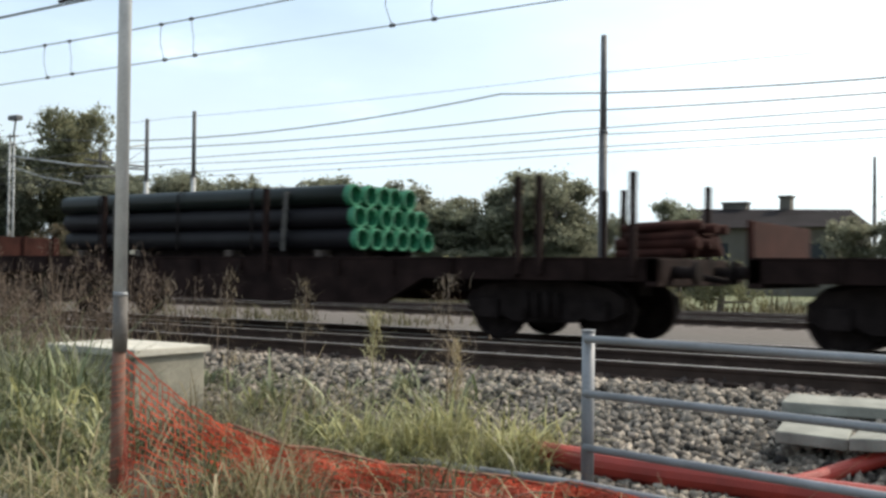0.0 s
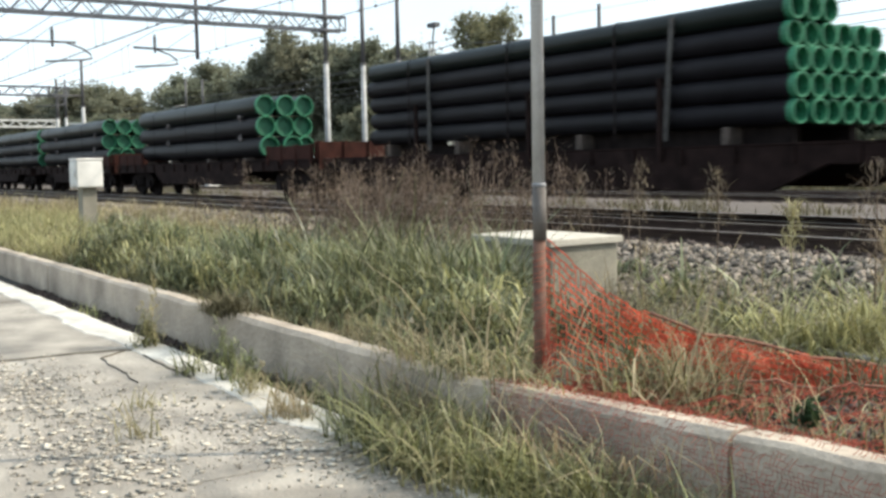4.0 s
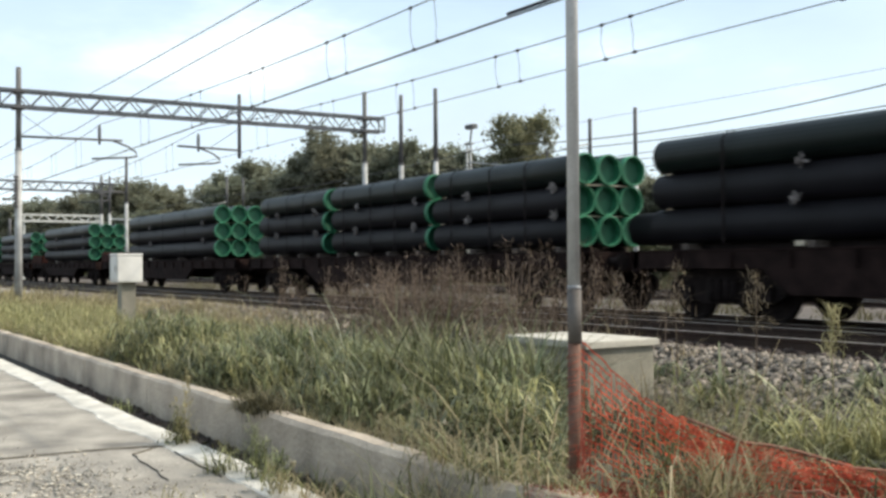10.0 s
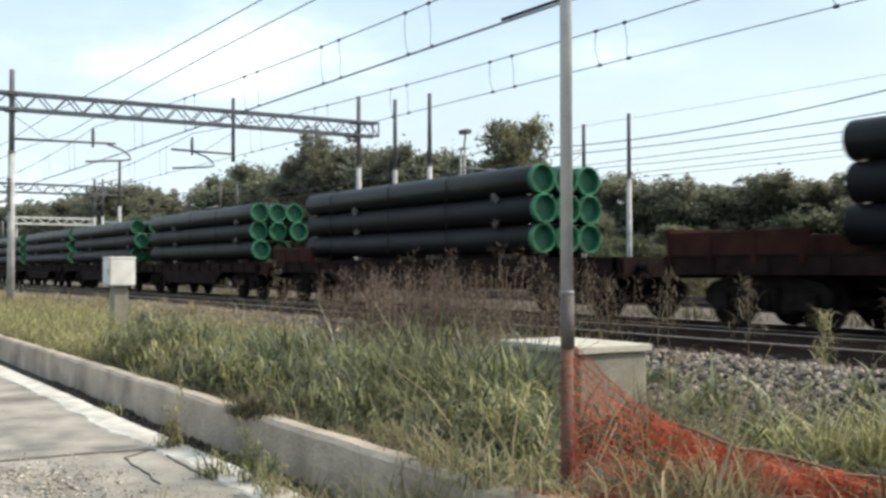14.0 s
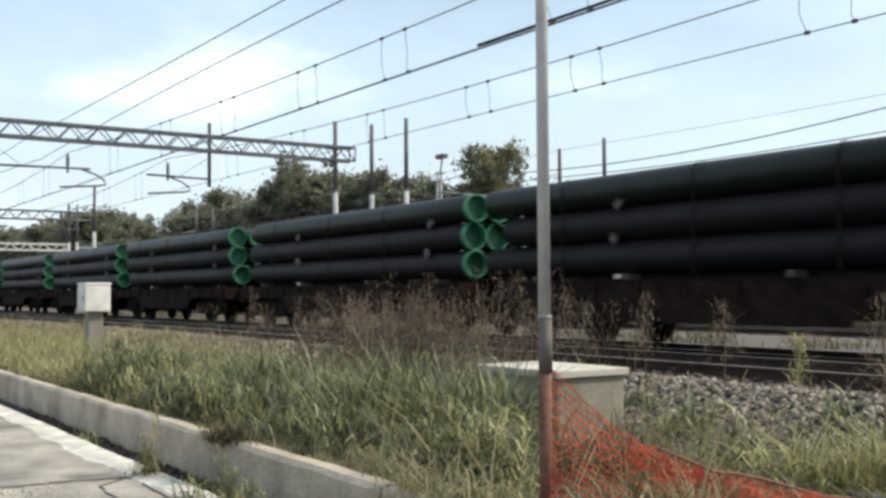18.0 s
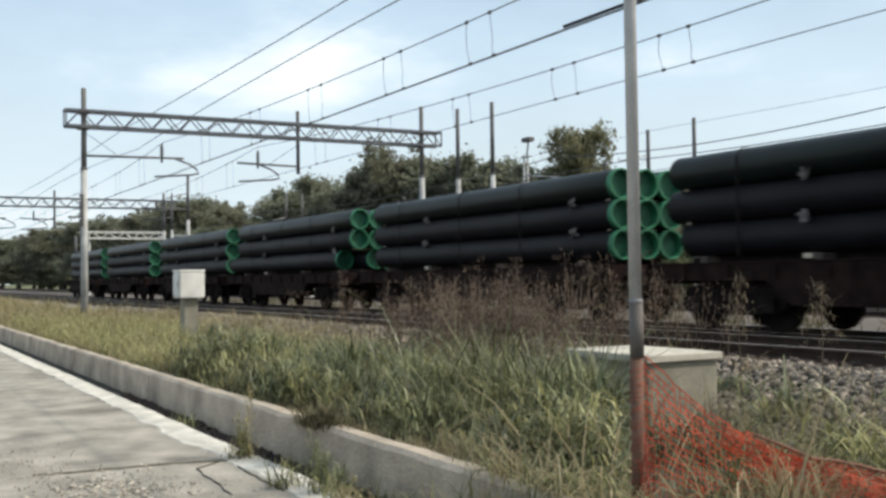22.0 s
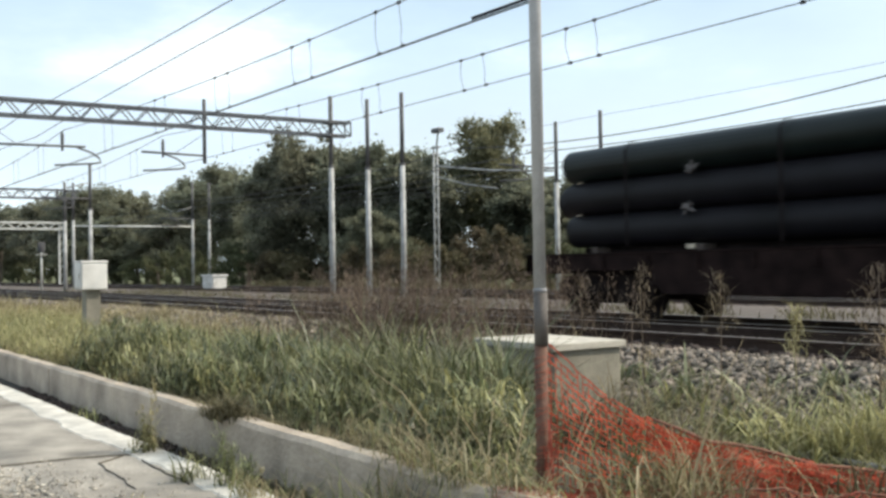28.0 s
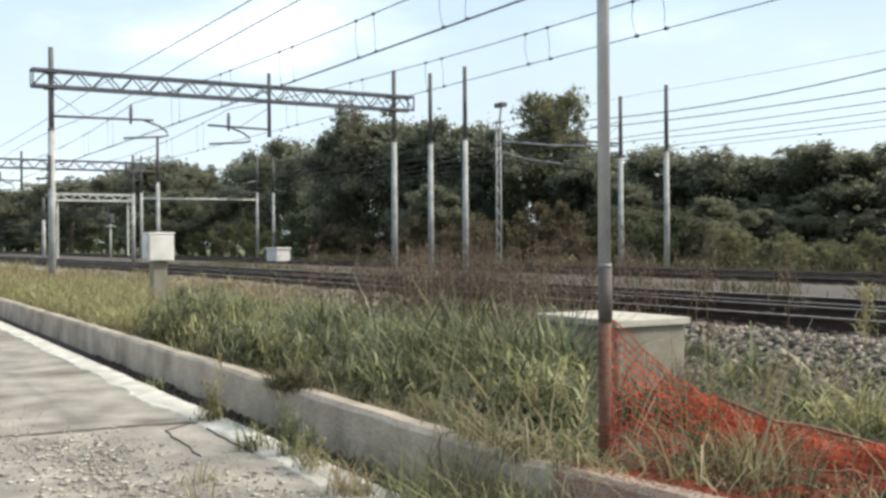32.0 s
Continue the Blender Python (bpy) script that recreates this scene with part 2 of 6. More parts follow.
M_LUSH = leafy("lush_grass_blades", (0.035, 0.042, 0.017), (0.32, 0.335, 0.17), 0.38, 0.45, 0.5)
M_BROAD = leafy("broad_pale_leaves", (0.06, 0.08, 0.035), (0.40, 0.41, 0.25), 0.35, 0.5, 0.4)
M_YELLOW = leafy("yellowing_grass", (0.14, 0.127, 0.055), (0.52, 0.465, 0.24), 0.4, 0.55, 0.4)
M_SCRUB = leafy("brown_scrub", (0.07, 0.06, 0.035), (0.17, 0.14, 0.085), 0.3)
M_DRY = leafy("dry_grass", (0.24, 0.195, 0.11), (0.44, 0.39, 0.255), 0.4)
M_WEED = leafy("red_brown_weed", (0.08, 0.06, 0.045), (0.24, 0.186, 0.137), 0.35)
M_ROOF = mat("far_roof", (0.022, 0.019, 0.02), 0.95, 0, 0.5, 0.2, 0.0, spec=0.05)
M_PLASTER = mat("far_plaster", (0.10, 0.09, 0.075), 0.9, 0, 0.5, 0.2, 0.0)
M_GLASS = mat("far_window", (0.03, 0.035, 0.04), 0.15, 0, 1, 0.1, 0.0)


# ---- building blocks ----
def box(bm, x0, x1, y0, y1, z0, z1, bevel=0.0):
    vs = [bm.verts.new((x, y, z)) for z in (z0, z1) for y in (y0, y1) for x in (x0, x1)]
    fs = [bm.faces.new([vs[i] for i in q]) for q in ((0, 2, 3, 1), (4, 5, 7, 6), (0, 1, 5, 4), (2, 6, 7, 3), (0, 4, 6, 2), (1, 3, 7, 5))]
    if bevel:
        es = {e for f in fs for e in f.edges}
        bmesh.ops.bevel(bm, geom=list(es), offset=bevel, segments=2, affect="EDGES", profile=0.6)
    return bm


def rod(bm, a, b, r0, r1=None, n=8, caps=True):
    """A round bar from a to b."""
    a, b = Vector(a), Vector(b)
    r1 = r0 if r1 is None else r1
    w = (b - a).normalized()
    u = w.orthogonal().normalized()
    v = w.cross(u)
    ra = [bm.verts.new(a + r0 * (math.cos(k * math.tau / n) * u + math.sin(k * math.tau / n) * v)) for k in range(n)]
    rb = [bm.verts.new(b + r1 * (math.cos(k * math.tau / n) * u + math.sin(k * math.tau / n) * v)) for k in range(n)]
    for k in range(n):
        f = bm.faces.new((ra[k], ra[(k + 1) % n], rb[(k + 1) % n], rb[k]))
        f.smooth = True
    if caps:
        bm.faces.new(ra[::-1])
        bm.faces.new(rb)
    return bm


def rope(bm, pts, r, n=6):
    """One round tube along the points."""
    ps = [Vector(p) for p in pts]
    rings = []
    for k, p in enumerate(ps):
        w = (ps[min(k + 1, len(ps) - 1)] - ps[max(k - 1, 0)]).normalized()
        u = w.cross(Vector((0.31, 0.17, 0.93))).normalized()
        v = w.cross(u)
        rings.append([bm.verts.new(p + r * (math.cos(q * math.tau / n) * u + math.sin(q * math.tau / n) * v)) for q in range(n)])
    for a, c in zip(rings, rings[1:]):
        for q in range(n):
            bm.faces.new((a[q], a[(q + 1) % n], c[(q + 1) % n], c[q])).smooth = True
    bm.faces.new(rings[0][::-1])
    bm.faces.new(rings[-1])
    return bm


def mesh_of(name, bm, material):
    me = bpy.data.meshes.new(name)
    bmesh.ops.recalc_face_normals(bm, faces=bm.faces)
    bm.to_mesh(me)
    bm.free()
    me.materials.append(material)
    return me


def thing(name, label, category, m=None, group="", kind=""):
    ob = new(name)
    ob.matrix_world = m or Matrix()
    return tagged(ob, label, category, group, kind)


def part(name, bm, material, parent, label="", m=None):
    me = bm if isinstance(bm, bpy.types.Mesh) else mesh_of(name, bm, material)
    ob = new(name, me)
    ob.parent = parent
    if m is not None:
        ob.matrix_basis = m
    return tagged(ob, label)


def solo(name, bm, material, label, category, group="", kind="", m=None):
    ob = new(name, mesh_of(name, bm, material))
    if m is not None:
        ob.matrix_world = m
    return tagged(ob, label, category, group, kind)


def sheet(name, verts, faces, material):
    """A mesh from arrays of places and of triangles or quads."""
    me = bpy.data.meshes.new(name)
    nv, nf, k = len(verts), len(faces), faces.shape[1]
    me.vertices.add(nv)
    me.vertices.foreach_set("co", np.asarray(verts, np.float32).ravel())
    me.loops.add(nf * k)
    me.loops.foreach_set("vertex_index", np.asarray(faces, np.int32).ravel())
    me.polygons.add(nf)
    me.polygons.foreach_set("loop_start", np.arange(0, nf * k, k, dtype=np.int32))
    me.polygons.foreach_set("loop_total", np.full(nf, k, np.int32))
    me.update(calc_edges=True)
    me.validate()
    me.materials.append(material)
    return me


# ---- the lie of the land: height by the distance across the tracks ----
RAIL = 0.58            # the rails that carry the train
RAILS = (0.71, 0.58)
TRACKS = (10.68, 14.70)
FAR_TRACKS = (26.9, 30.9)
PROFILE = [(-400, -0.07), (3.18, -0.07), (3.52, -0.05), (3.54, 0.26), (5.2, 0.24), (6.1, 0.06), (7.3, 0.07), (8.2, 0.28), (9.1, 0.52), (12.0, 0.53), (12.8, 0.40), (16.2, 0.40), (17.2, 0.25), (24.2, 0.2), (25.0, 0.28), (32.6, 0.28), (33.6, 0.15), (60, 0.1), (3000, 0.0)]


def ground_z(y):
    return float(np.interp(y, [p[0] for p in PROFILE], [p[1] for p in PROFILE]))


def ground_material():
    m = bpy.data.materials.new("land")
    m.use_nodes = True
    n, l = m.node_tree.nodes, m.node_tree.links
    b = n["Principled BSDF"]
    b.inputs["Roughness"].default_value = 0.95
    co = n.new("ShaderNodeTexCoord")
    sep = n.new("ShaderNodeSeparateXYZ")
    l.new(co.outputs["Object"], sep.inputs[0])
    wob = n.new("ShaderNodeTexNoise")
    wob.inputs["Scale"].default_value, wob.inputs["Detail"].default_value = 0.9, 5
    l.new(co.outputs["Object"], wob.inputs["Vector"])
    off = n.new("ShaderNodeMath")
    off.operation = "MULTIPLY_ADD"
    off.inputs[1].default_value, off.inputs[2].default_value = 0.9, -0.45
    l.new(wob.outputs["Fac"], off.inputs[0])
    add = n.new("ShaderNodeMath")
    add.operation = "ADD"
    l.new(sep.outputs["Y"], add.inputs[0])
    l.new(off.outputs[0], add.inputs[1])
    mr = n.new("ShaderNodeMapRange")
    mr.inputs["From Min"].default_value, mr.inputs["From Max"].default_value = 0, 40
    l.new(add.outputs[0], mr.inputs["Value"])
    r = n.new("ShaderNodeValToRGB")
    # near-black stops before 3.85: dark soil with the gutter's shade put into it
    stops = [(0.0, (0.02, 0.017, 0.013)), (3.85, (0.02, 0.017, 0.013)), (4.4, (0.085, 0.07, 0.048)), (6.6, (0.09, 0.075, 0.052)), (7.4, (0.22, 0.2, 0.17)), (9.2, (0.2, 0.18, 0.155)), (9.6, (0.05, 0.037, 0.031)), (12.0, (0.05, 0.037, 0.031)), (12.5, (0.13, 0.112, 0.098)),
             (13.2, (0.13, 0.112, 0.098)), (13.9, (0.06, 0.045, 0.038)), (15.5, (0.07, 0.053, 0.045)), (16.1, (0.07, 0.058, 0.05)), (23.5, (0.07, 0.057, 0.047)), (25.5, (0.1, 0.08, 0.07)), (32, (0.1, 0.08, 0.07)), (33.5, (0.16, 0.15, 0.08)), (40, (0.10, 0.11, 0.05))]
    els = r.color_ramp.elements
    els[0].position, els[0].color = 0, (*stops[0][1], 1)
    els[1].position, els[1].color = 1, (*stops[-1][1], 1)
    for y, c in stops[1:-1]:
        e = els.new(y / 40)
        e.color = (*c, 1)
    l.new(mr.outputs[0], r.inputs[0])
    n2 = n.new("ShaderNodeTexNoise")
    n2.inputs["Scale"].default_value, n2.inputs["Detail"].default_value = 14, 6
    l.new(co.outputs["Object"], n2.inputs["Vector"])
    v = n.new("ShaderNodeMapRange")
    v.inputs["To Min"].default_value, v.inputs["To Max"].default_value = 0.55, 1.5
    l.new(n2.outputs["Fac"], v.inputs["Value"])
    h = n.new("ShaderNodeHueSaturation")
    l.new(r.outputs[0], h.inputs["Color"])
    l.new(v.outputs[0], h.inputs["Value"])
    l.new(h.outputs[0], b.inputs["Base Color"])
    bp = n.new("ShaderNodeBump")
    bp.inputs["Strength"].default_value, bp.inputs["Distance"].default_value = 0.5, 0.05
    l.new(n2.outputs["Fac"], bp.inputs["Height"])
    l.new(bp.outputs[0], b.inputs["Normal"])
    return m


def build_ground():
    xs = np.array([-3000, -1200, -500, -250, -150] + list(range(-120, 61, 4)) + [100, 200, 500, 1200, 3000], float)
    ys = np.array([p[0] for p in PROFILE], float)
    gx, gy = np.meshgrid(xs, ys)
    gz = np.interp(gy, ys, [p[1] for p in PROFILE])
    v = np.stack([gx.ravel(), gy.ravel(), gz.ravel()], 1)
    w = len(xs)
    i = np.arange((len(ys) - 1) * (w - 1))
    a = (i // (w - 1)) * w + i % (w - 1)
    f = np.stack([a, a + 1, a + 1 + w, a + w], 1)
    ob = new("ground", sheet("ground", v, f, ground_material()))
    tagged(ob, "railway land of earth, grass and grey ballast", "ground", kind="structure")


build_ground()


# ---- pavement, kerb ----
def yard_material():
    """Grey worn concrete, with patches of pale crumbs and stains of dirt."""
    m = mat("yard_concrete", (0.19, 0.174, 0.15), 0.92, 0, 1.8, 0.30, 0.5, other=(0.268, 0.246, 0.21), fine=46)
    n, l = m.node_tree.nodes, m.node_tree.links
    b = n["Principled BSDF"]
    was = b.inputs["Base Color"].links[0].from_socket
    co = n.new("ShaderNodeTexCoord")
    patch, crumb = n.new("ShaderNodeTexNoise"), n.new("ShaderNodeTexVoronoi")
    patch.inputs["Scale"].default_value, patch.inputs["Detail"].default_value = 0.55, 5
    crumb.inputs["Scale"].default_value = 38
    l.new(co.outputs["Object"], patch.inputs["Vector"])
    l.new(co.outputs["Object"], crumb.inputs["Vector"])
    pm, cm = n.new("ShaderNodeMapRange"), n.new("ShaderNodeMapRange")
    pm.inputs["From Min"].default_value, pm.inputs["From Max"].default_value = 0.47, 0.60
    cm.inputs["From Min"].default_value, cm.inputs["From Max"].default_value = 0.42, 0.2
    l.new(patch.outputs["Fac"], pm.inputs["Value"])
    l.new(crumb.outputs["Distance"], cm.inputs["Value"])
    mu = n.new("ShaderNodeMath")
    mu.operation = "MULTIPLY"
    l.new(pm.outputs[0], mu.inputs[0])
    l.new(cm.outputs[0], mu.inputs[1])
    mix = n.new("ShaderNodeMixRGB")
    mix.inputs[2].default_value = (0.42, 0.39, 0.34, 1)
    l.new(mu.outputs[0], mix.inputs[0])
    l.new(was, mix.inputs[1])
    # broad stains of dirt
    stain = n.new("ShaderNodeTexNoise")
    stain.inputs["Scale"].default_value, stain.inputs["Detail"].default_value, stain.inputs["Distortion"].default_value = 0.9, 7, 0.6
    l.new(co.outputs["Object"], stain.inputs["Vector"])
    sr = n.new("ShaderNodeMapRange")
    sr.inputs["From Min"].default_value, sr.inputs["From Max"].default_value = 0.50, 0.68
    sr.inputs["To Max"].default_value = 0.55
    l.new(stain.outputs["Fac"], sr.inputs["Value"])
    dark = n.new("ShaderNodeMixRGB")
    dark.inputs[2].default_value = (0.12, 0.105, 0.085, 1)
    l.new(sr.outputs[0], dark.inputs[0])
    l.new(mix.outputs[0], dark.inputs[1])
    l.new(dark.outputs[0], b.inputs["Base Color"])
    return m


def build_pavement():
    ob = thing("pavement", "grey concrete yard paving with a dusty white edge", "pavement", kind="structure")
    m = yard_material()
    edge = mat("chalky_edge", (0.50, 0.475, 0.42), 0.95, 0, 3, 0.3, 0.6, fine=35)
    bm = bmesh.new()
    box(bm, -129.75, 60, -40, -3.0, -0.12, -0.003)
    part("far_slab", bm, m, ob)
    rng = random.Random(3)
    x = -129.75
    while x < 40:
        w = 4.3
        bm = bmesh.new()
        box(bm, x + 0.012, x + w - 0.012, -2.99, 3.06, -0.26, rng.uniform(-0.006, 0.0), 0.008)
        part("slab", bm, m, ob)
        # a crust of pale dust and lime along the slab's edge, ragged towards the yard
        bm = bmesh.new()
        n = 44
        a, b = [], []
        for k in range(n + 1):
            xx = x + 0.015 + (w - 0.03) * k / n
            wob = 0.10 * noise.noise((xx * 0.7, 3.1, 0)) + 0.07 * noise.noise((xx * 3.1, 7.7, 0)) + rng.uniform(-0.015, 0.015)
            a.append([bm.verts.new((xx, 2.80 + wob, -0.01)), bm.verts.new((xx, 2.82 + wob, 0.004))])
            b.append([bm.verts.new((xx, 3.105 + 0.2 * wob, 0.012 + 0.004 * rng.random())), bm.verts.new((xx, 3.125 + 0.2 * wob, -0.24))])
        for k in range(n):
            bm.faces.new((a[k][0], a[k + 1][0], a[k + 1][1], a[k][1]))
            bm.faces.new((a[k][1], a[k + 1][1], b[k + 1][0], b[k][0]))
            bm.faces.new((b[k][0], b[k + 1][0], b[k + 1][1], b[k][1]))
        part("edge_strip", bm, edge, ob, "pale dusty crust")
        x += w
    kerb = thing("kerb", "low weathered concrete kerb wall beside the weeds", "kerb", kind="structure")
    mk = mat("kerb_concrete", (0.355, 0.30, 0.238), 0.95, 0, 1.7, 0.38, 0.7, fine=30)
    x = -118.0
    while x < 14:
        w = 2.95
        bm = bmesh.new()
        n = 10
        top = [0.355 + 0.036 * max(0.0, x + w * k / n + 5.0) + rng.uniform(-0.007, 0.007) for k in range(n + 1)]
        dy = rng.uniform(-0.006, 0.006)
        rings = []
        for k in range(n + 1):
            xx = x + 0.012 + (w - 0.024) * k / n
            c = 0.02 + rng.uniform(0, 0.02)
            rings.append([bm.verts.new(p) for p in ((xx, 3.42 + dy, -0.26), (xx, 3.43 + dy, top[k] - c), (xx, 3.43 + dy + c, top[k]), (xx, 3.60 + dy, top[k] - 0.004), (xx, 3.62 + dy, -0.26))])
        for a, b in zip(rings, rings[1:]):
            for i in range(5):
                bm.faces.new((a[i], b[i], b[(i + 1) % 5], a[(i + 1) % 5]))
        bm.faces.new(rings[0])
        bm.faces.new(rings[-1][::-1])
        part("kerb_stone", bm, mk, kerb)
        x += w


build_pavement()


# ---- tracks ----
def rail_section(bm, x0, x1, y, top):
    """A rail's foot, web and head, as one extruded outline."""
    out = [(-0.07, -0.16), (-0.07, -0.148), (-0.012, -0.13), (-0.010, -0.045), (-0.035, -0.035), (-0.035, -0.006), (-0.028, 0),
           (0.028, 0), (0.035, -0.006), (0.035, -0.035), (0.010, -0.045), (0.012, -0.13), (0.07, -0.148), (0.07, -0.16)]
    a = [bm.verts.new((x0, y + p, top + q)) for p, q in out]
    b = [bm.verts.new((x1, y + p, top + q)) for p, q in out]
    for i in range(len(out)):
        bm.faces.new((a[i], a[(i + 1) % 14], b[(i + 1) % 14], b[i]))
    bm.faces.new(a)
    bm.faces.new(b[::-1])


def build_track(name, y, top, x0, x1, label):
    ob = thing(name, label, "railway track", kind="structure")
    for s in (-1, 1):
        bm = bmesh.new()
        rail_section(bm, x0, x1, y + s * 0.7525, top)
        r = part("rail", bm, M_RAIL, ob)
        bm = bmesh.new()
        box(bm, x0, x1, y + s * 0.7525 - 0.029, y + s * 0.7525 + 0.029, top, top + 0.003)
        part("rail_head", bm, M_RAILTOP, r, "bright worn running surface")
    bm = bmesh.new()
    box(bm, -0.12, 0.12, -1.25, 1.25, -0.2, -0.002, 0.015)
    me = mesh_of("sleeper", bm, M_SLEEPER)
    bm = bmesh.new()
    for s in (-1, 1):
        for e in (-0.12, 0.12):
            box(bm, -0.05, 0.05, s * 0.7525 + e - 0.035, s * 0.7525 + e + 0.035, -0.002, 0.03)
    clips = mesh_of("rail_clips", bm, M_RAIL)
    rng = random.Random(int(y * 10))
    near = y < 20
    for k in range(int((24 + 56) / 0.62) if near else 0):
        m = pose(-52 + k * 0.62 + rng.uniform(-0.02, 0.02), y, top - 0.16, 0, 0, rng.uniform(-0.6, 0.6))
        s = part("sleeper", me, None, ob, m=m)
        if near and -30 < -52 + k * 0.62:
            part("rail_clips", clips, None, s)
    bm = bmesh.new()
    for x in np.arange(x0 + 0.3, min(x1, 120), 0.62):
        if near and -52.3 < x < 28:
            continue
        box(bm, x - 0.12, x + 0.12, y - 1.25, y + 1.25, top - 0.3, top - 0.162)
    tagged(part("distant_sleepers", bm, M_SLEEPER, ob), kind="stuff")


for k, y in enumerate(TRACKS):
    build_track("track_%d" % (k + 1), y, RAILS[k], -320, 380, "rusty rails on dark stained sleepers in ballast")
for k, y in enumerate(FAR_TRACKS):
    build_track("track_%d" % (k + 3), y, 0.46, -320, 120, "rusty far siding rails on dark ballast")


# ---- loose stones ----
def stones(name, n, xr, yr, size, material, label, seed, lift=0.0, bell=False, flat=1.0):
    rng = np.random.default_rng(seed)
    x, y = rng.uniform(*xr, n), rng.uniform(*yr, n)
    if bell:
        x, y = np.clip(rng.normal(sum(xr) / 2, (xr[1] - xr[0]) / 4, n), *xr), np.clip(rng.normal(sum(yr) / 2, (yr[1] - yr[0]) / 4, n), *yr)
    z = np.interp(y, [p[0] for p in PROFILE], [p[1] for p in PROFILE]) + lift
    cube = np.array([(i, j, k) for k in (-1, 1) for j in (-1, 1) for i in (-1, 1)], float)
    s = size * rng.uniform(0.5, 1.25, (n, 1, 1)) * rng.uniform(0.55, 1.15, (n, 1, 3)) * 0.5
    v = cube[None] * (1 + rng.uniform(-0.35, 0.2, (n, 8, 3))) * s
    q = rng.normal(size=(n, 4))
    q /= np.linalg.norm(q, axis=1, keepdims=True)
    w, a, b, c = q.T
    rot = np.stack([1 - 2 * (b * b + c * c), 2 * (a * b - c * w), 2 * (a * c + b * w), 2 * (a * b + c * w), 1 - 2 * (a * a + c * c), 2 * (b * c - a * w),
                    2 * (a * c - b * w), 2 * (b * c + a * w), 1 - 2 * (a * a + b * b)], 1).reshape(n, 3, 3)
    v = np.einsum("nij,nkj->nki", rot, v) * np.array([1, 1, flat]) + np.stack([x, y, z + rng.uniform(-0.01, 0.03, n) * min(1.0, flat * 1.0)], 1)[:, None]
    f = np.array([(0, 2, 3, 1), (4, 5, 7, 6), (0, 1, 5, 4), (2, 6, 7, 3), (0, 4, 6, 2), (1, 3, 7, 5)])
    faces = (f[None] + 8 * np.arange(n)[:, None, None]).reshape(-1, 4)
    ob = new(name, sheet(name, v.reshape(-1, 3), faces, material))
    return tagged(ob, label, "ballast", kind="stuff")


stones("ballast_shoulder", 30000, (-13, 6), (6.8, 9.5), 0.066, M_STONE, "sunlit pale grey ballast stones beside the track", 1)
stones("ballast_shoulder", 12000, (-45, -13), (7.9, 9.7), 0.10, M_STONE, "sunlit pale grey ballast stones beside the track", 2)
stones("earth_pebbles", 3000, (-4.7, 0), (3.65, 5.6), 0.035, M_DARKSTONE, "dark pebbles and earth behind the kerb", 8)
stones("earth_pebbles", 5000, (-6.5, 3), (5.6, 7.4), 0.045, M_DARKSTONE, "dark pebbles and earth under the railing", 7)
stones("ballast_between_tracks", 14000, (-60, 14), (12.25, 13.5), 0.095, M_MIDSTONE, "grey ballast stones between the two tracks", 3)
stones("track_ballast", 11000, (-40, 14), (9.45, 12.25), 0.09, M_DARKSTONE, "dark rust-stained ballast stones in the track", 4)
stones("track_ballast", 9000, (-45, 14), (13.5, 16.2), 0.10, M_DARKSTONE, "dark rust-stained ballast stones in the track", 5)


# ---- overhead line ----
def lattice_beam(parent, name, x, y0, y1, z0, z1, half, bay, material, bar=1.0):
    for z in (z0, z1):
        for dx in (-half, half):
            bm = bmesh.new()
            box(bm, x + dx - 0.05 * bar, x + dx + 0.05 * bar, y0, y1, z - 0.05 * bar, z + 0.05 * bar)
            part("chord", bm, material, parent)
    for y in (y0, y1):
        bm = bmesh.new()
        for dx in (-half, half):
            box(bm, x + dx - 0.03, x + dx + 0.03, y - 0.025, y + 0.025, z0, z1)
        box(bm, x - half, x + half, y - 0.04, y + 0.04, z1 - 0.04, z1 + 0.04)
        part("end_frame", bm, material, parent)
    bm = bmesh.new()
    n = int(round((y1 - y0) / bay))
    for k in range(n):
        a, b = y0 + (y1 - y0) * k / n, y0 + (y1 - y0) * (k + 1) / n
        mid = (a + b) / 2
        for dx in (-half, half):
            rod(bm, (x + dx, a, z0), (x + dx, mid, z1), 0.027 * bar, n=5)
            rod(bm, (x + dx, mid, z1), (x + dx, b, z0), 0.027 * bar, n=5)
        rod(bm, (x - half, a, z1), (x + half, b, z1), 0.02, n=4)
    part("lattice", bm, material, parent)


def mast(parent, x, y, z0, z1, r0=0.13, r1=0.09, name="mast", material=None):
    joint = z0 + (z1 - z0) * 0.66
    bm = bmesh.new()
    rod(bm, (x, y, z0), (x, y, joint), r0, r0 * 0.85, 12)
    p = part(name, bm, material or M_MAST, parent)
    # upper tube darker: the backlit look against the sky put into its colour
    bm = bmesh.new()
    rod(bm, (x, y, joint), (x, y, z1), r1, r1 * 0.9, 12)
    rod(bm, (x, y, joint), (x, y, joint + 0.08), r0, r1 * 1.2, 12)
    part("mast_top", bm, M_DARKSTEEL if material else M_MASTTOP, p, "upper tube in a dark backlit tone")
    return p


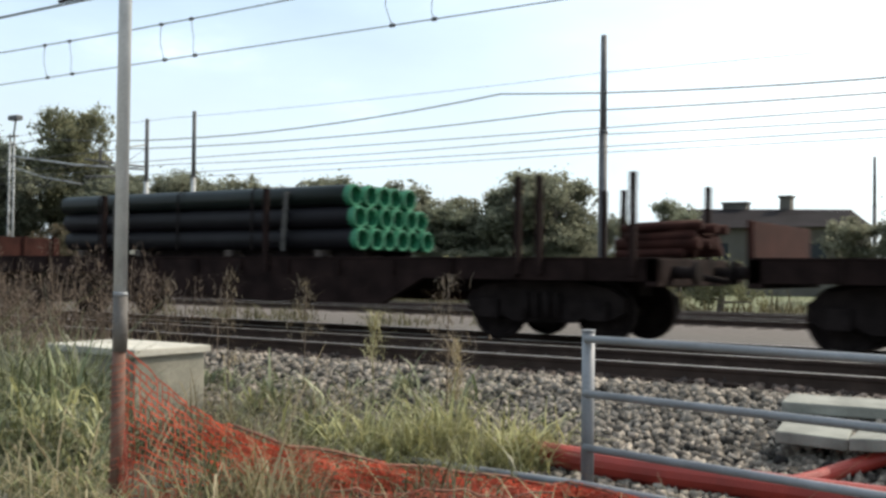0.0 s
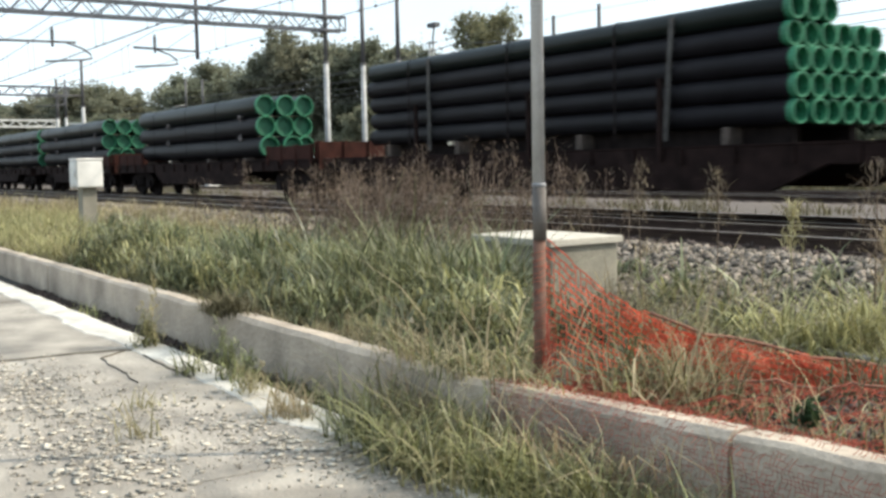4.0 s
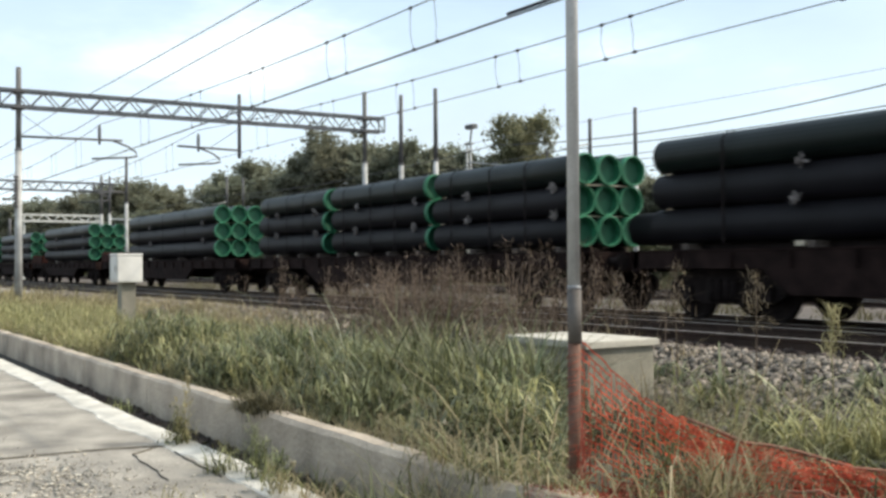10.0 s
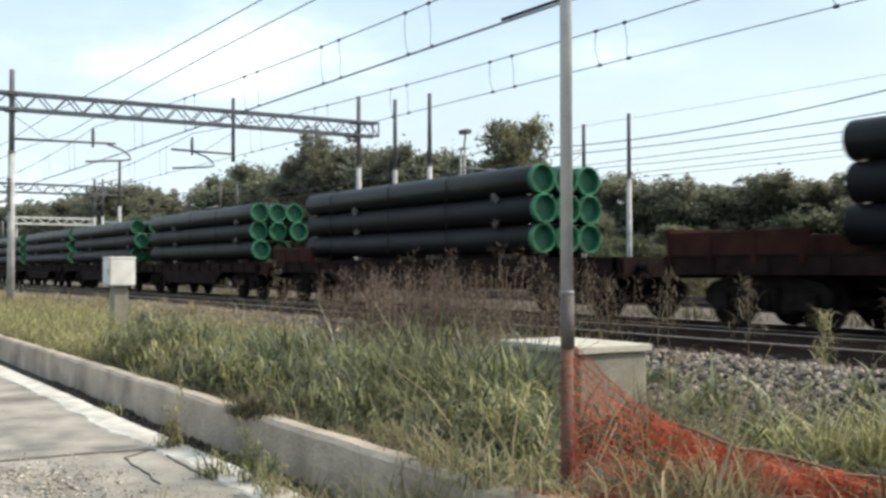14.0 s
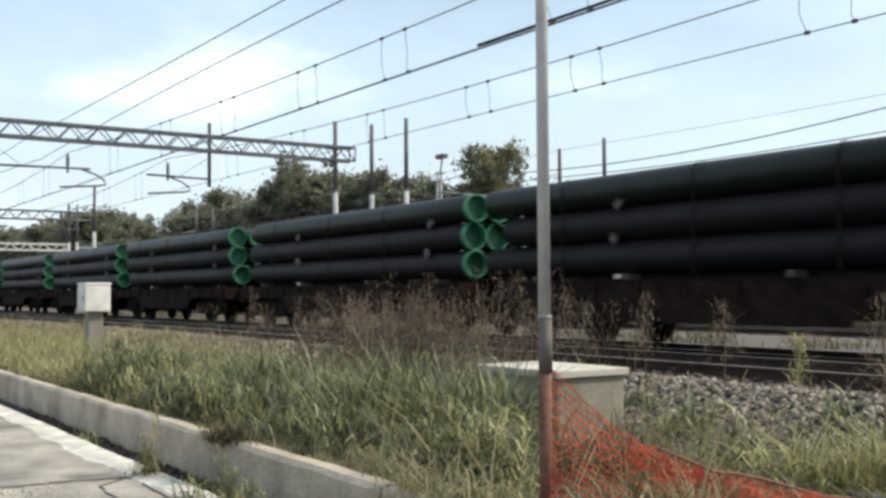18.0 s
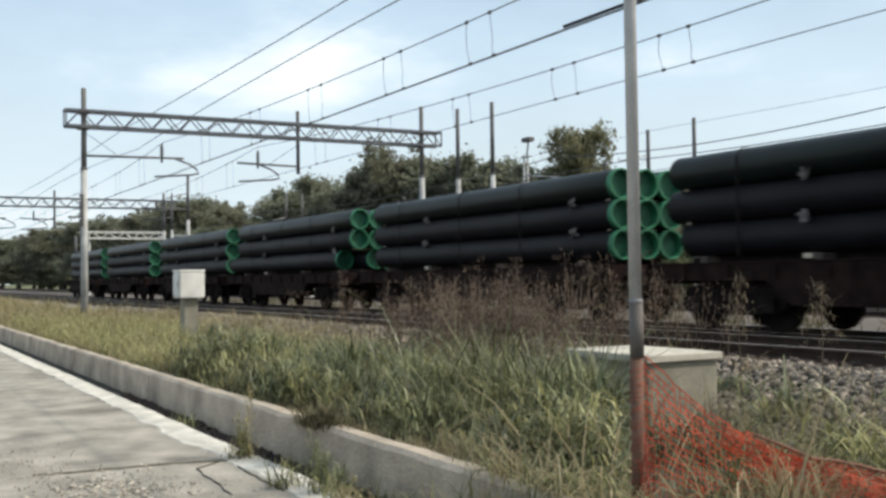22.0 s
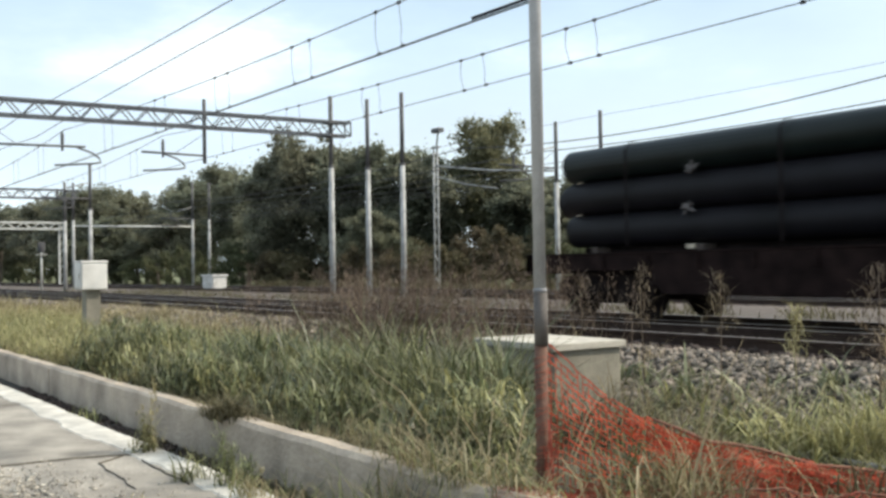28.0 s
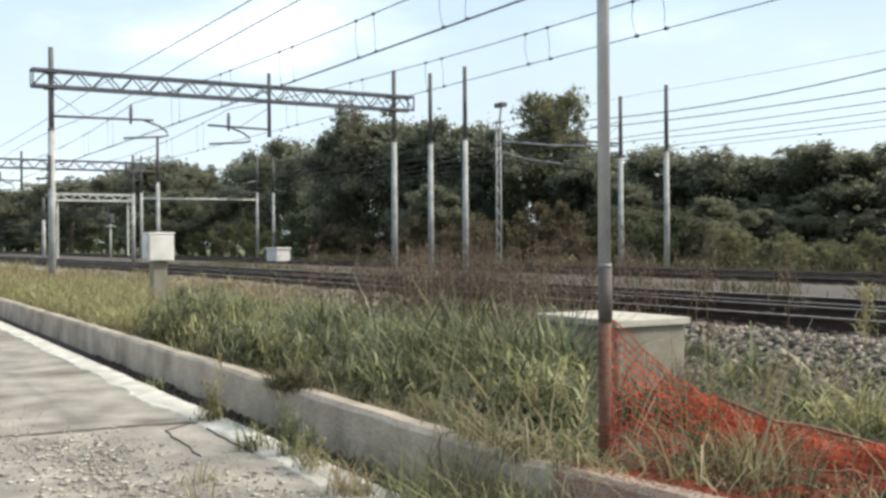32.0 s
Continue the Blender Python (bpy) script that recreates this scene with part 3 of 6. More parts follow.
def cantilever(parent, x, ym, ye, z):
    """A registration arm from the support at ym out to ye, with the stub for the upper wire and the drooping steady arm."""
    s = 1 if ye > ym else -1
    bm = bmesh.new()
    rod(bm, (x, ym, z), (x, ye, z + 0.05), 0.05, n=6)
    rod(bm, (x, ym, z + 0.95), (x, ym + s * 1.3, z + 0.06), 0.012, n=5)
    part("arm", bm, M_DARKSTEEL, parent)
    bm = bmesh.new()
    yi = ye - s * 0.9
    rod(bm, (x, yi, z - 0.15), (x, yi, z + 0.62), 0.05, n=8)
    for k in range(3):
        rod(bm, (x, yi, z + 0.15 + 0.13 * k), (x, yi, z + 0.2 + 0.13 * k), 0.085, n=8)
    part("insulator", bm, M_DARKSTEEL, parent)
    bm = bmesh.new()
    yi, ye = ye, ye if s > 0 else ye + 1.25
    pts = [(x, ye - 0.35, z + 0.02), (x, ye + 0.25, z - 0.18), (x, ye + 0.55, z - 0.38), (x, ye + 0.62, z - 0.55)]
    rope(bm, pts + [(x, ye + 0.3, z - 0.62), (x, ye - 1.2, z - 0.74)], 0.04)
    part("steady_arm", bm, M_DARKSTEEL, parent)


def gantry(x, yl, yr, ends, zb, zt, top, drop, label, arms):
    g = thing("overhead_line_gantry", label, "gantry")
    mast(g, x, yl, ground_z(yl) - 0.3, top[0], 0.15, 0.11)
    mast(g, x, yr, ground_z(yr) - 0.3, top[1], 0.15, 0.11)
    lattice_beam(g, "beam", x, ends[0], ends[1], zb, zt, 0.28, 1.12, M_BEAM)
    for y in (yl, yr):
        for z in (zb, zt):
            bm = bmesh.new()
            box(bm, x - 0.34, x + 0.34, y - 0.22, y + 0.22, z - 0.09, z + 0.02, 0.01)
            part("clamp", bm, M_DARKSTEEL, g)
    if drop:
        bm = bmesh.new()
        rod(bm, (x, drop, zt + 0.6), (x, drop, zb - 1.55), 0.08, n=10)
        part("drop_post", bm, M_DARKSTEEL, g)
    for ym, ye, z in arms:
        cantilever(g, x, ym, ye, z)
    return g


g1 = gantry(-43.0, 7.53, 22.65, (6.82, 23.55), 7.80, 8.42, (9.34, 9.62), 16.53, "galvanised lattice gantry with two registration arms over both tracks", [(7.53, 11.5, 6.66), (16.53, 13.8, 6.58)])
# cable hanging down the near mast
bm = bmesh.new()
for k in range(9):
    rod(bm, (-42.8, 7.40, 3.9 + 0.14 * k), (-42.8, 7.40, 3.98 + 0.14 * k), 0.10, n=8)
rod(bm, (-42.8, 7.40, 3.85), (-42.8, 7.40, 5.15), 0.04, n=6)
part("insulator_string", bm, M_DARKSTEEL, g1, "dark ribbed insulator")
gantry(-79.0, 3.4, 19.6, (2.6, 20.4), 7.1, 7.72, (8.6, 8.3), 11.8, "distant lattice gantry across the tracks", [(3.4, 8.6, 6.2), (11.8, 9.5, 6.2)])


def portal(x, y0, y1, z, label):
    p = thing("lattice_portal", label, "portal")
    for y in (y0, y1):
        bm = bmesh.new()
        for dy in (-0.25, 0.25):
            box(bm, x - 0.09, x + 0.09, y + dy - 0.09, y + dy + 0.09, 0, z)
        for k in range(8):
            a = z * k / 8
            rod(bm, (x, y - 0.25, a), (x, y + 0.25, a + z / 8), 0.03, n=4)
        part("leg", bm, M_PALE, p)
    lattice_beam(p, "beam", x, y0 - 0.3, y1 + 0.3, z - 0.7, z, 0.3, 1.8, M_PALE, 2.0)


portal(-122.0, 21.7, 29.9, 7.35, "distant pale lattice portal over the sidings")


def lone_mast(x, y, z, label, arm=0, r=0.14, dark=False):
    t = thing("catenary_mast", label, "mast")
    mm = M_DARKSTEEL if dark else M_MAST
    mast(t, x, y, ground_z(y) - 0.3, z, r, r * 0.72, material=mm)
    bm = bmesh.new()
    box(bm, x - 0.35, x + 0.35, y - 0.35, y + 0.35, ground_z(y) - 0.3, ground_z(y) + 0.12, 0.03)
    part("footing", bm, M_CONCRETE, t)
    if arm:
        cantilever(t, x, y, y + arm, 6.5)
        bm = bmesh.new()
        rod(bm, (x, y, 7.6), (x, y + arm * 0.5, 7.2), 0.04, n=6)
        part("bracket", bm, mm, t)
    return t


lone_mast(-41.7, 23.85, 9.4, "tall grey steel mast beyond the tracks")
lone_mast(-39.4, 24.3, 9.4, "tall grey steel mast beyond the tracks")
lone_mast(-40.4, 34.0, 8.85, "grey steel mast carrying siding wires", arm=-3.6)
lone_mast(-37.1, 34.0, 8.98, "grey steel mast carrying siding wires")
lone_mast(-16.1, 34.0, 10.1, "thick dark steel mast beyond the sidings", r=0.17, dark=True)
lone_mast(-70.0, 19.0, 8.8, "distant grey mast behind the tracks", arm=-3)
paired = lone_mast(-93.8, 34.8, 9.9, "distant paired grey mast with a cross beam", arm=-3)
bm = bmesh.new()
rod(bm, (-93.8, 34.8, 5.8), (-95.0, 24.35, 5.8), 0.09, n=6)
part("cross_beam", bm, M_PALE, paired, "thin pale cross beam")
lone_mast(-93.5, 36.3, 9.9, "distant paired grey mast")
lone_mast(8.0, 34.0, 9.6, "thick dark steel mast beyond the sidings", r=0.17, dark=True)
lone_mast(-108.5, 18.2, 6.3, "distant pale post behind the gantry", r=0.2)
lone_mast(-14.77, 72.0, 9.4, "thin dark mast far behind the sidings", dark=True)
lone_mast(-95.0, 24.3, 9.65, "distant pale mast beside the sidings")


def dwarf_signal(x, y, z):
    t = thing("signal_post", "small distant railway signal on a pale post", "signal")
    bm = bmesh.new()
    rod(bm, (x, y, 0.0), (x, y, z - 0.5), 0.09, n=10)
    part("post", bm, M_PALE, t)
    bm = bmesh.new()
    box(bm, x - 0.15, x + 0.15, y - 0.3, y + 0.3, z - 0.9, z, 0.05)
    h = part("head", bm, M_DARKSTEEL, t)
    for k in (-0.28, -0.62):
        bm = bmesh.new()
        rod(bm, (x + 0.15, y, z + k), (x + 0.34, y, z + k), 0.13, n=12)
        part("hood", bm, M_DARKSTEEL, h)
    bm = bmesh.new()
    box(bm, x - 0.3, x + 0.3, y - 0.45, y + 0.45, z - 1.15, z - 1.08)
    part("platform", bm, M_PALE, t)


dwarf_signal(-100.0, 22.7, 4.5)


def floodlight(x, y, z):
    t = thing("floodlight_tower", "slender pale lattice floodlight tower with a dark lamp head", "floodlight")
    for dx in (-0.24, 0.24):
        bm = bmesh.new()
        rod(bm, (x + dx, y, 0), (x + dx * 0.8, y, z - 0.8), 0.06, n=6)
        part("leg", bm, M_MAST, t)
    bm = bmesh.new()
    for k in range(14):
        a = (z - 0.9) * k / 14
        s = -1 if k % 2 else 1
        rod(bm, (x - 0.22 * s, y, a), (x + 0.22 * s, y, a + (z - 0.9) / 14), 0.025, n=4)
    part("lattice", bm, M_MAST, t)
    bm = bmesh.new()
    rod(bm, (x + 0.1, y, z - 0.9), (x + 0.3, y, z), 0.05, n=8)
    part("neck", bm, M_DARKSTEEL, t)
    bm = bmesh.new()
    box(bm, x, x + 0.8, y - 0.3, y + 0.1, z, z + 0.26, 0.05)
    part("lamp_head", bm, M_DARKSTEEL, t, "dark rectangular lamp head")
    bm = bmesh.new()
    box(bm, x - 0.4, x + 0.45, y - 0.12, y + 0.12, z - 0.86, z - 0.8)
    part("platform", bm, M_MAST, t)
    # pale arms reach over the sidings
    for a, b, r in (((x, y, z - 1.9), (x - 2.6, y + 1.2, z - 2.3), 0.05), ((x, y, z - 1.9), (x + 10.6, y + 0.1, z - 3.1), 0.055), ((x, y, z - 2.5), (x + 6.5, y - 0.4, z - 3.7), 0.04)):
        bm = bmesh.new()
        mid = tuple((p + q) / 2 - (0.12 if i == 2 else 0) for i, (p, q) in enumerate(zip(a, b)))
        rope(bm, [a, mid, b], r)
        part("cross_arm", bm, M_MAST, t)


floodlight(-51.25, 33.9, 9.5)


def wire_run(name, y, z_mid, z_mast, masts, r, label, dy=0.0):
    """A wire that hangs from mast to mast."""
    bm = bmesh.new()
    pts = []
    for a, b in zip(masts, masts[1:]):
        n = 14
        pts += [(a + (b - a) * k / n, y + dy * (2 * k / n - 1), z_mid + (z_mast - z_mid) * (2 * k / n - 1) ** 2) for k in range(n + (b == masts[-1]))]
    rope(bm, pts, r, 5)
    return solo(name, bm, M_WIRE, label, "overhead wire", group="overhead line")


SPANS = [-295, -247, -199, -151, -115, -79, -43, 5, 53]
for i, y in enumerate(TRACKS):
    wire_run("contact_wire", y, 5.93, 5.93, SPANS, 0.011, "dark copper contact wire over the track")
    wire_run("messenger_wire", y, (6.8, 6.68)[i], 7.35, SPANS, 0.013, "dark sagging messenger wire over the track")
    # droppers in pairs, with slack loops
    low = (6.8, 6.68)[i]
    for c in ((-76, -70, -64, -58, -52, -47, -37, -31.5, -26.5, -21.7, -17.8, -12.5, -7, -2), (-76, -70, -64, -58, -52, -47, -36, -30.5, -25.5, -20.55, -16.6, -10.7, -5.5, -0.5))[i]:
        for e in (-0.45, 0.45):
            x = c + e
            a, b = [(p, q) for p, q in zip(SPANS, SPANS[1:]) if p <= x < q][0]
            zt = low + (7.35 - low) * (2 * (x - a) / (b - a) - 1) ** 2
            bm = bmesh.new()
            rope(bm, [(x, y, zt), (x + 0.06 * e, y, zt - 0.2), (x + 0.12 * e, y + 0.02, 6.3), (x + 0.06, y, 6.05), (x + 0.12, y, 5.93)], 0.007, 4)
            d = solo("dropper", bm, M_WIRE, "thin dropper wire between messenger and contact wire", "dropper", group="droppers")
            for zz, xx in ((zt, x), (5.93, x + 0.12)):
                bm = bmesh.new()
                box(bm, xx - 0.05, xx + 0.05, y - 0.02, y + 0.02, zz - 0.03, zz + 0.03)
                part("clip", bm, M_WIRE, d)
wire_run("contact_wire", TRACKS[0] + 0.18, 5.98, 5.96, SPANS, 0.010, "second dark contact wire over the track")
bm = bmesh.new()
rod(bm, (-14.95, TRACKS[0] + 0.05, 6.0), (-11.2, TRACKS[0] + 0.05, 6.0), 0.032, 0.024, 8)
solo("wire_splice", bm, M_BOGIE, "thick black splice on the contact wire", "wire splice")
wire_run("feeder_wire", 9.0, 7.6, 7.75, SPANS, 0.014, "dark feeder wire beside the track")
wire_run("feeder_wire", 9.6, 7.36, 7.0, SPANS, 0.014, "dark feeder wire beside the track")
FSP = [-300, -240, -180, -120, -78, -38.5, -16.1, 8, 60]
for i, y in enumerate(FAR_TRACKS):
    wire_run("contact_wire", y, 5.7, 5.7, FSP, 0.014, "dark siding contact wire")
    wire_run("messenger_wire", y, (6.42, 6.72)[i], 6.95, FSP, 0.021, "dark siding messenger wire")
wire_run("feeder_wire", 33.9, 8.65, 8.75, FSP, 0.009, "dark feeder wire on the mast tops")
wire_run("feeder_wire", 33.6, 6.35, 6.5, FSP, 0.016, "dark feeder wire on the masts")
wire_run("feeder_wire", 33.9, 5.85, 5.9, FSP, 0.012, "thin dark wire low on the siding masts")


# ---- near things by the kerb ----
def near_post():
    x, y = -4.545, 3.70
    t = thing("steel_post", "tall galvanised tubular post, rusty and netted at its foot", "post")
    bm = bmesh.new()
    rod(bm, (x, y, 1.46), (x, y, 5.2), 0.0345, n=20)
    part("tube", bm, M_POST, t)
    bm = bmesh.new()
    rod(bm, (x + 0.006, y, 1.16), (x + 0.004, y, 1.46), 0.039, n=20)
    part("sleeve", bm, mat("grey_sleeve", (0.105, 0.095, 0.088), 0.7, 0.3, 6, 0.3, 0.2), t, "dull grey-brown sleeve")
    bm = bmesh.new()
    rod(bm, (x, y, 0.1), (x, y, 1.16), 0.036, n=20)
    part("foot_tube", bm, mat("rust_tube", (0.13, 0.07, 0.05), 0.8, 0.2, 6, 0.4, 0.2), t, "rusty foot of the post")
    bm = bmesh.new()
    rod(bm, (x + 0.004, y, 1.455), (x + 0.004, y, 1.475), 0.0395, n=20)
    part("collar", bm, M_STEEL, t)
    rng = random.Random(5)
    bm = bmesh.new()
    for k in range(34):
        z = 0.2 + k * 0.026
        a0 = rng.uniform(0, 6)
        pts = [(x + 0.043 * math.cos(a0 + i * 0.8), y + 0.043 * math.sin(a0 + i * 0.8), z + 0.012 * i + rng.uniform(-0.01, 0.01)) for i in range(8)]
        rope(bm, pts, 0.0015, 4)
    part("net_wrap", bm, mat("faded_net", (0.3, 0.07, 0.035), 0.8, 0, 8, 0.4, 0.0), t, "faded net wound round the post")


near_post()


def net():
    """Orange barrier netting from the post to the railing, sagging into a bunched band."""
    p0, p1, p2 = Vector((-4.56, 3.70, 0)), Vector((-3.24, 6.42, 0)), Vector((-2.2, 6.26, 0))
    tu = [0, 0.024, 0.064, 0.144, 0.232, 0.36, 0.52, 0.68, 0.8, 1.0]
    tz = [1.2, 1.13, 0.98, 0.75, 0.62, 0.5, 0.37, 0.24, 0.18, 0.16]
    bz = [0.34, 0.34, 0.30, 0.22, 0.14, 0.08, 0.0, -0.02, -0.02, 0.05]
    rng = random.Random(9)
    nu, nv = 120, 17
    out = Vector((0.9, -0.42, 0))
    t = thing("barrier_net", "torn orange plastic barrier netting sagging from the post", "safety net")

    def grid(v0, v1, nv, swing, phase):
        def at(i, j):
            u, v = i / nu, v0(i / nu) + (v1(i / nu) - v0(i / nu)) * j / nv
            z1, z0 = np.interp(u, tu, tz), np.interp(u, tu, bz)
            q = p0.lerp(p1, u / 0.8) if u < 0.8 else p1.lerp(p2, (u - 0.8) / 0.2)
            fold = swing * (math.sin(9 * u + 5 * v + phase) + 0.6 * math.sin(23 * u - 9 * v + phase) + 0.4 * math.sin(51 * u + 14 * v))
            fold *= min(1, 8 * u) * min(1, 8 * (1 - u) + 0.2)
            w = Vector((q.x, q.y, z0 + (z1 - z0) * v + rng.uniform(-0.008, 0.008) + 0.012 * math.sin(40 * u + 3 * j + phase) * min(1, 6 * u)))
            return w + out * (fold + 0.06 * math.sin(u * math.pi)) + Vector((rng.uniform(-0.008, 0.008), 0, 0))
        return [[at(i, j) for j in range(nv + 1)] for i in range(nu + 1)]

    def strip(bm, a, b, w):
        d = (b - a).normalized()
        s = d.cross(Vector((0.9, -0.42, 0.1))).normalized() * w
        k = Vector((0.9, -0.42, 0)) * 0.0015
        bm.faces.new([bm.verts.new(q) for q in (a - s, b - s, b + s, a + s)])
        bm.faces.new([bm.verts.new(q + k) for q in (a + s, b + s, b - s, a - s)])

    def layer(name, g, nv, i0, wl_, wc, keep):
        bm = bmesh.new()
        for i in range(i0, nu):
            for j in range(nv + 1):
                if rng.random() < keep:
                    strip(bm, g[i][j], g[i + 1][j], wl_)
        for i in range(i0, nu + 1):
            for j in range(nv):
                if rng.random() < keep - 0.05:
                    strip(bm, g[i][j], g[i][j + 1], wc)
        part(name, bm, M_NET, t)

    main = grid(lambda u: 0.0, lambda u: 1.0, nv, 0.045, 0.0)
    layer("net_sheet", main, nv, 0, 0.0035, 0.0023, 0.88)
    # the upper edge has slid down and bunched into a dense band
    for k in range(3):
        g = grid(lambda u: max(0.05, 0.9 - 1.2 * min(u, 0.35) - 0.12 * k), lambda u: 0.99 - 0.05 * k, 12, 0.05, 1.7 * k + 1)
        layer("bunched_fold", g, 12, 15 + 5 * k, 0.0034, 0.0022, 0.8)
    # the end of the net hangs gathered beside the post
    bm = bmesh.new()
    cords = [[Vector((-4.50 + 0.011 * k + 0.012 * math.sin(2.3 * k + 0.5 * j), 3.69 + 0.012 * math.sin(1.7 * k + 0.4 * j), 0.30 + 0.03 * j)) for j in range(11 + (k * 5) % 7)] for k in range(8)]
    for k, line in enumerate(cords):
        for j in range(len(line) - 1):
            strip(bm, line[j], line[j + 1], 0.0036)
            if k + 1 < len(cords) and j < len(cords[k + 1]) and rng.random() < 0.8:
                strip(bm, line[j], cords[k + 1][j], 0.003)
    part("gathered_end", bm, M_SHADENET, t, "red-orange netting gathered against the post")
    # a loose flap hangs over the front of the kerb, and slack folds lie on the ground behind it
    bm = bmesh.new()
    n, m = 130, 24
    flap = [[Vector((-4.62 + 2.9 * i / n + rng.uniform(-0.006, 0.006), 3.385 + 0.012 * math.sin(i * 0.5 + j) + 0.028 * max(0, j - 16), min(0.02 + 0.021 * j, 0.372 + 0.036 * max(0.0, 0.38 + 2.9 * i / n)) + rng.uniform(-0.004, 0.006))) for j in range(m + 1)] for i in range(n + 1)]
    for i in range(n):
        for j in range(m + 1):
            if rng.random() < 0.7:
                strip(bm, flap[i][j], flap[i + 1][j], 0.0013)
            if j < m and rng.random() < 0.7:
                strip(bm, flap[i][j], flap[i][j + 1], 0.0009)
    part("loose_flap", bm, M_SHADENET, t, "thin orange netting hanging over the kerb")
    bm = bmesh.new()
    n, m = 170, 44

    def slack(i, j):
        u, v = 0.03 + 0.8 * i / n, j / m
        q = p0.lerp(p1, u / 0.8) if u < 0.8 else p1.lerp(p2, (u - 0.8) / 0.2)
        e = Vector((q.x + 0.55 * u + 0.25, 3.66, 0))
        w = q.lerp(e, v)
        lift = 0.10 + 0.07 * noise.noise((w.x * 3, w.y * 3, 1.0)) + 0.05 * noise.noise((w.x * 9, w.y * 9, 2.0))
        z = ground_z(w.y) + max(0.015, lift) + (np.interp(u, tu, bz) - ground_z(q.y) - 0.1) * max(0, 1 - 2.5 * v) * 0.6
        return Vector((w.x + rng.uniform(-0.01, 0.01), w.y + rng.uniform(-0.01, 0.01), max(ground_z(w.y) + 0.012, z)))

    g = [[slack(i, j) for j in range(m + 1)] for i in range(n + 1)]
    for i in range(n):
        for j in range(m + 1):
            if rng.random() < 0.55:
                strip(bm, g[i][j], g[i + 1][j], 0.0017)
            if j < m and rng.random() < 0.42:
                strip(bm, g[i][j], g[i][j + 1], 0.0012)
    part("slack_fold", bm, M_SHADENET, t, "slack orange netting lying behind the kerb")
    cord = mat("frayed_cord", (0.2, 0.09, 0.06), 0.9, 0, 20, 0.3, 0.2)
    bm = bmesh.new()
    rope(bm, [g[i][16] + Vector((0, 0, 0.02)) for i in range(20, n + 1, 6)], 0.008, 6)
    part("slack_cord", bm, cord, t, "frayed brown cord")
    for j, name in ((nv, "top_cord"), (3, "lower_cord")):
        bm = bmesh.new()
        rope(bm, [main[i][j] + Vector((0, 0, 0.004)) for i in range(20 if j == nv else 30, nu + 1, 5)], 0.009 if j == nv else 0.011, 6)
        part(name, bm, cord, t, "frayed brown cord")


net()


def railing():
    t = thing("guard_railing", "galvanised tubular guard railing with four rails", "railing")
    a, b = Vector((-3.2, 6.6, 0)), Vector((-1.19, 6.17, 0))
    d = (b - a).normalized()
    for k in range(3):
        q = a + d * (2.6 * k)
        bm = bmesh.new()
        rod(bm, (q.x, q.y, 0.0), (q.x, q.y, 1.2), 0.045, n=14)
        p = part("post", bm, M_STEEL, t)
        bm = bmesh.new()
        rod(bm, (q.x, q.y, 1.2), (q.x, q.y, 1.215), 0.05, n=14)
        part("cap", bm, M_STEEL, p)
    for z in (1.155, 0.78, 0.41, 0.16):
        bm = bmesh.new()
        e = a + d * 5.2
        if z < 0.2:
            # the lowest rail runs on past the end post and carries the net
            rope(bm, [(-5.35, 6.62, 0.15), (-4.3, 6.57, 0.155), (a.x, a.y - 0.07, z), (e.x, e.y - 0.05, z)], 0.027, 12)
        else:
            rod(bm, (a.x, a.y - 0.05, z), (e.x, e.y - 0.05, z), 0.027, n=12)
        part("rail", bm, M_STEEL, t)


railing()


def concrete_block():
    t = thing("concrete_block", "squat concrete pit block with a pale cap slab", "concrete block")
    bm = bmesh.new()
    box(bm, -8.93, -7.70, 6.42, 7.28, -0.05, 0.78, 0.02)
    part("body", bm, M_CONCRETE, t)
    bm = bmesh.new()
    box(bm, -8.98, -7.66, 6.38, 7.32, 0.784, 0.855, 0.012)
    part("cap", bm, M_SLAB, t, "pale sunlit cap slab")


concrete_block()


M_LID = mat("trough_lid_concrete", (0.2, 0.2, 0.175), 0.9, 0, 4, 0.3, 0.3)


def trough_lids():
    rng = random.Random(2)
    for k, (x, y, rz) in enumerate(((-2.12, 8.4, 9.6), (-1.54, 8.3, 6), (-0.95, 8.36, 4), (-0.3, 8.3, 0), (0.35, 8.35, 2), (-2.0, 8.95, 98))):
        bm = bmesh.new()
        box(bm, -0.255, 0.255, -0.5, 0.5, 0, 0.09, 0.012)
        solo("cable_trough_lid", bm, M_LID, "loose pale concrete lid lying on the ballast", "concrete lid", group="concrete lids", m=pose(x, y, 0.37 if y < 8.6 else 0.5, rng.uniform(-2, 2), rng.uniform(-3, 3), rz))


trough_lids()


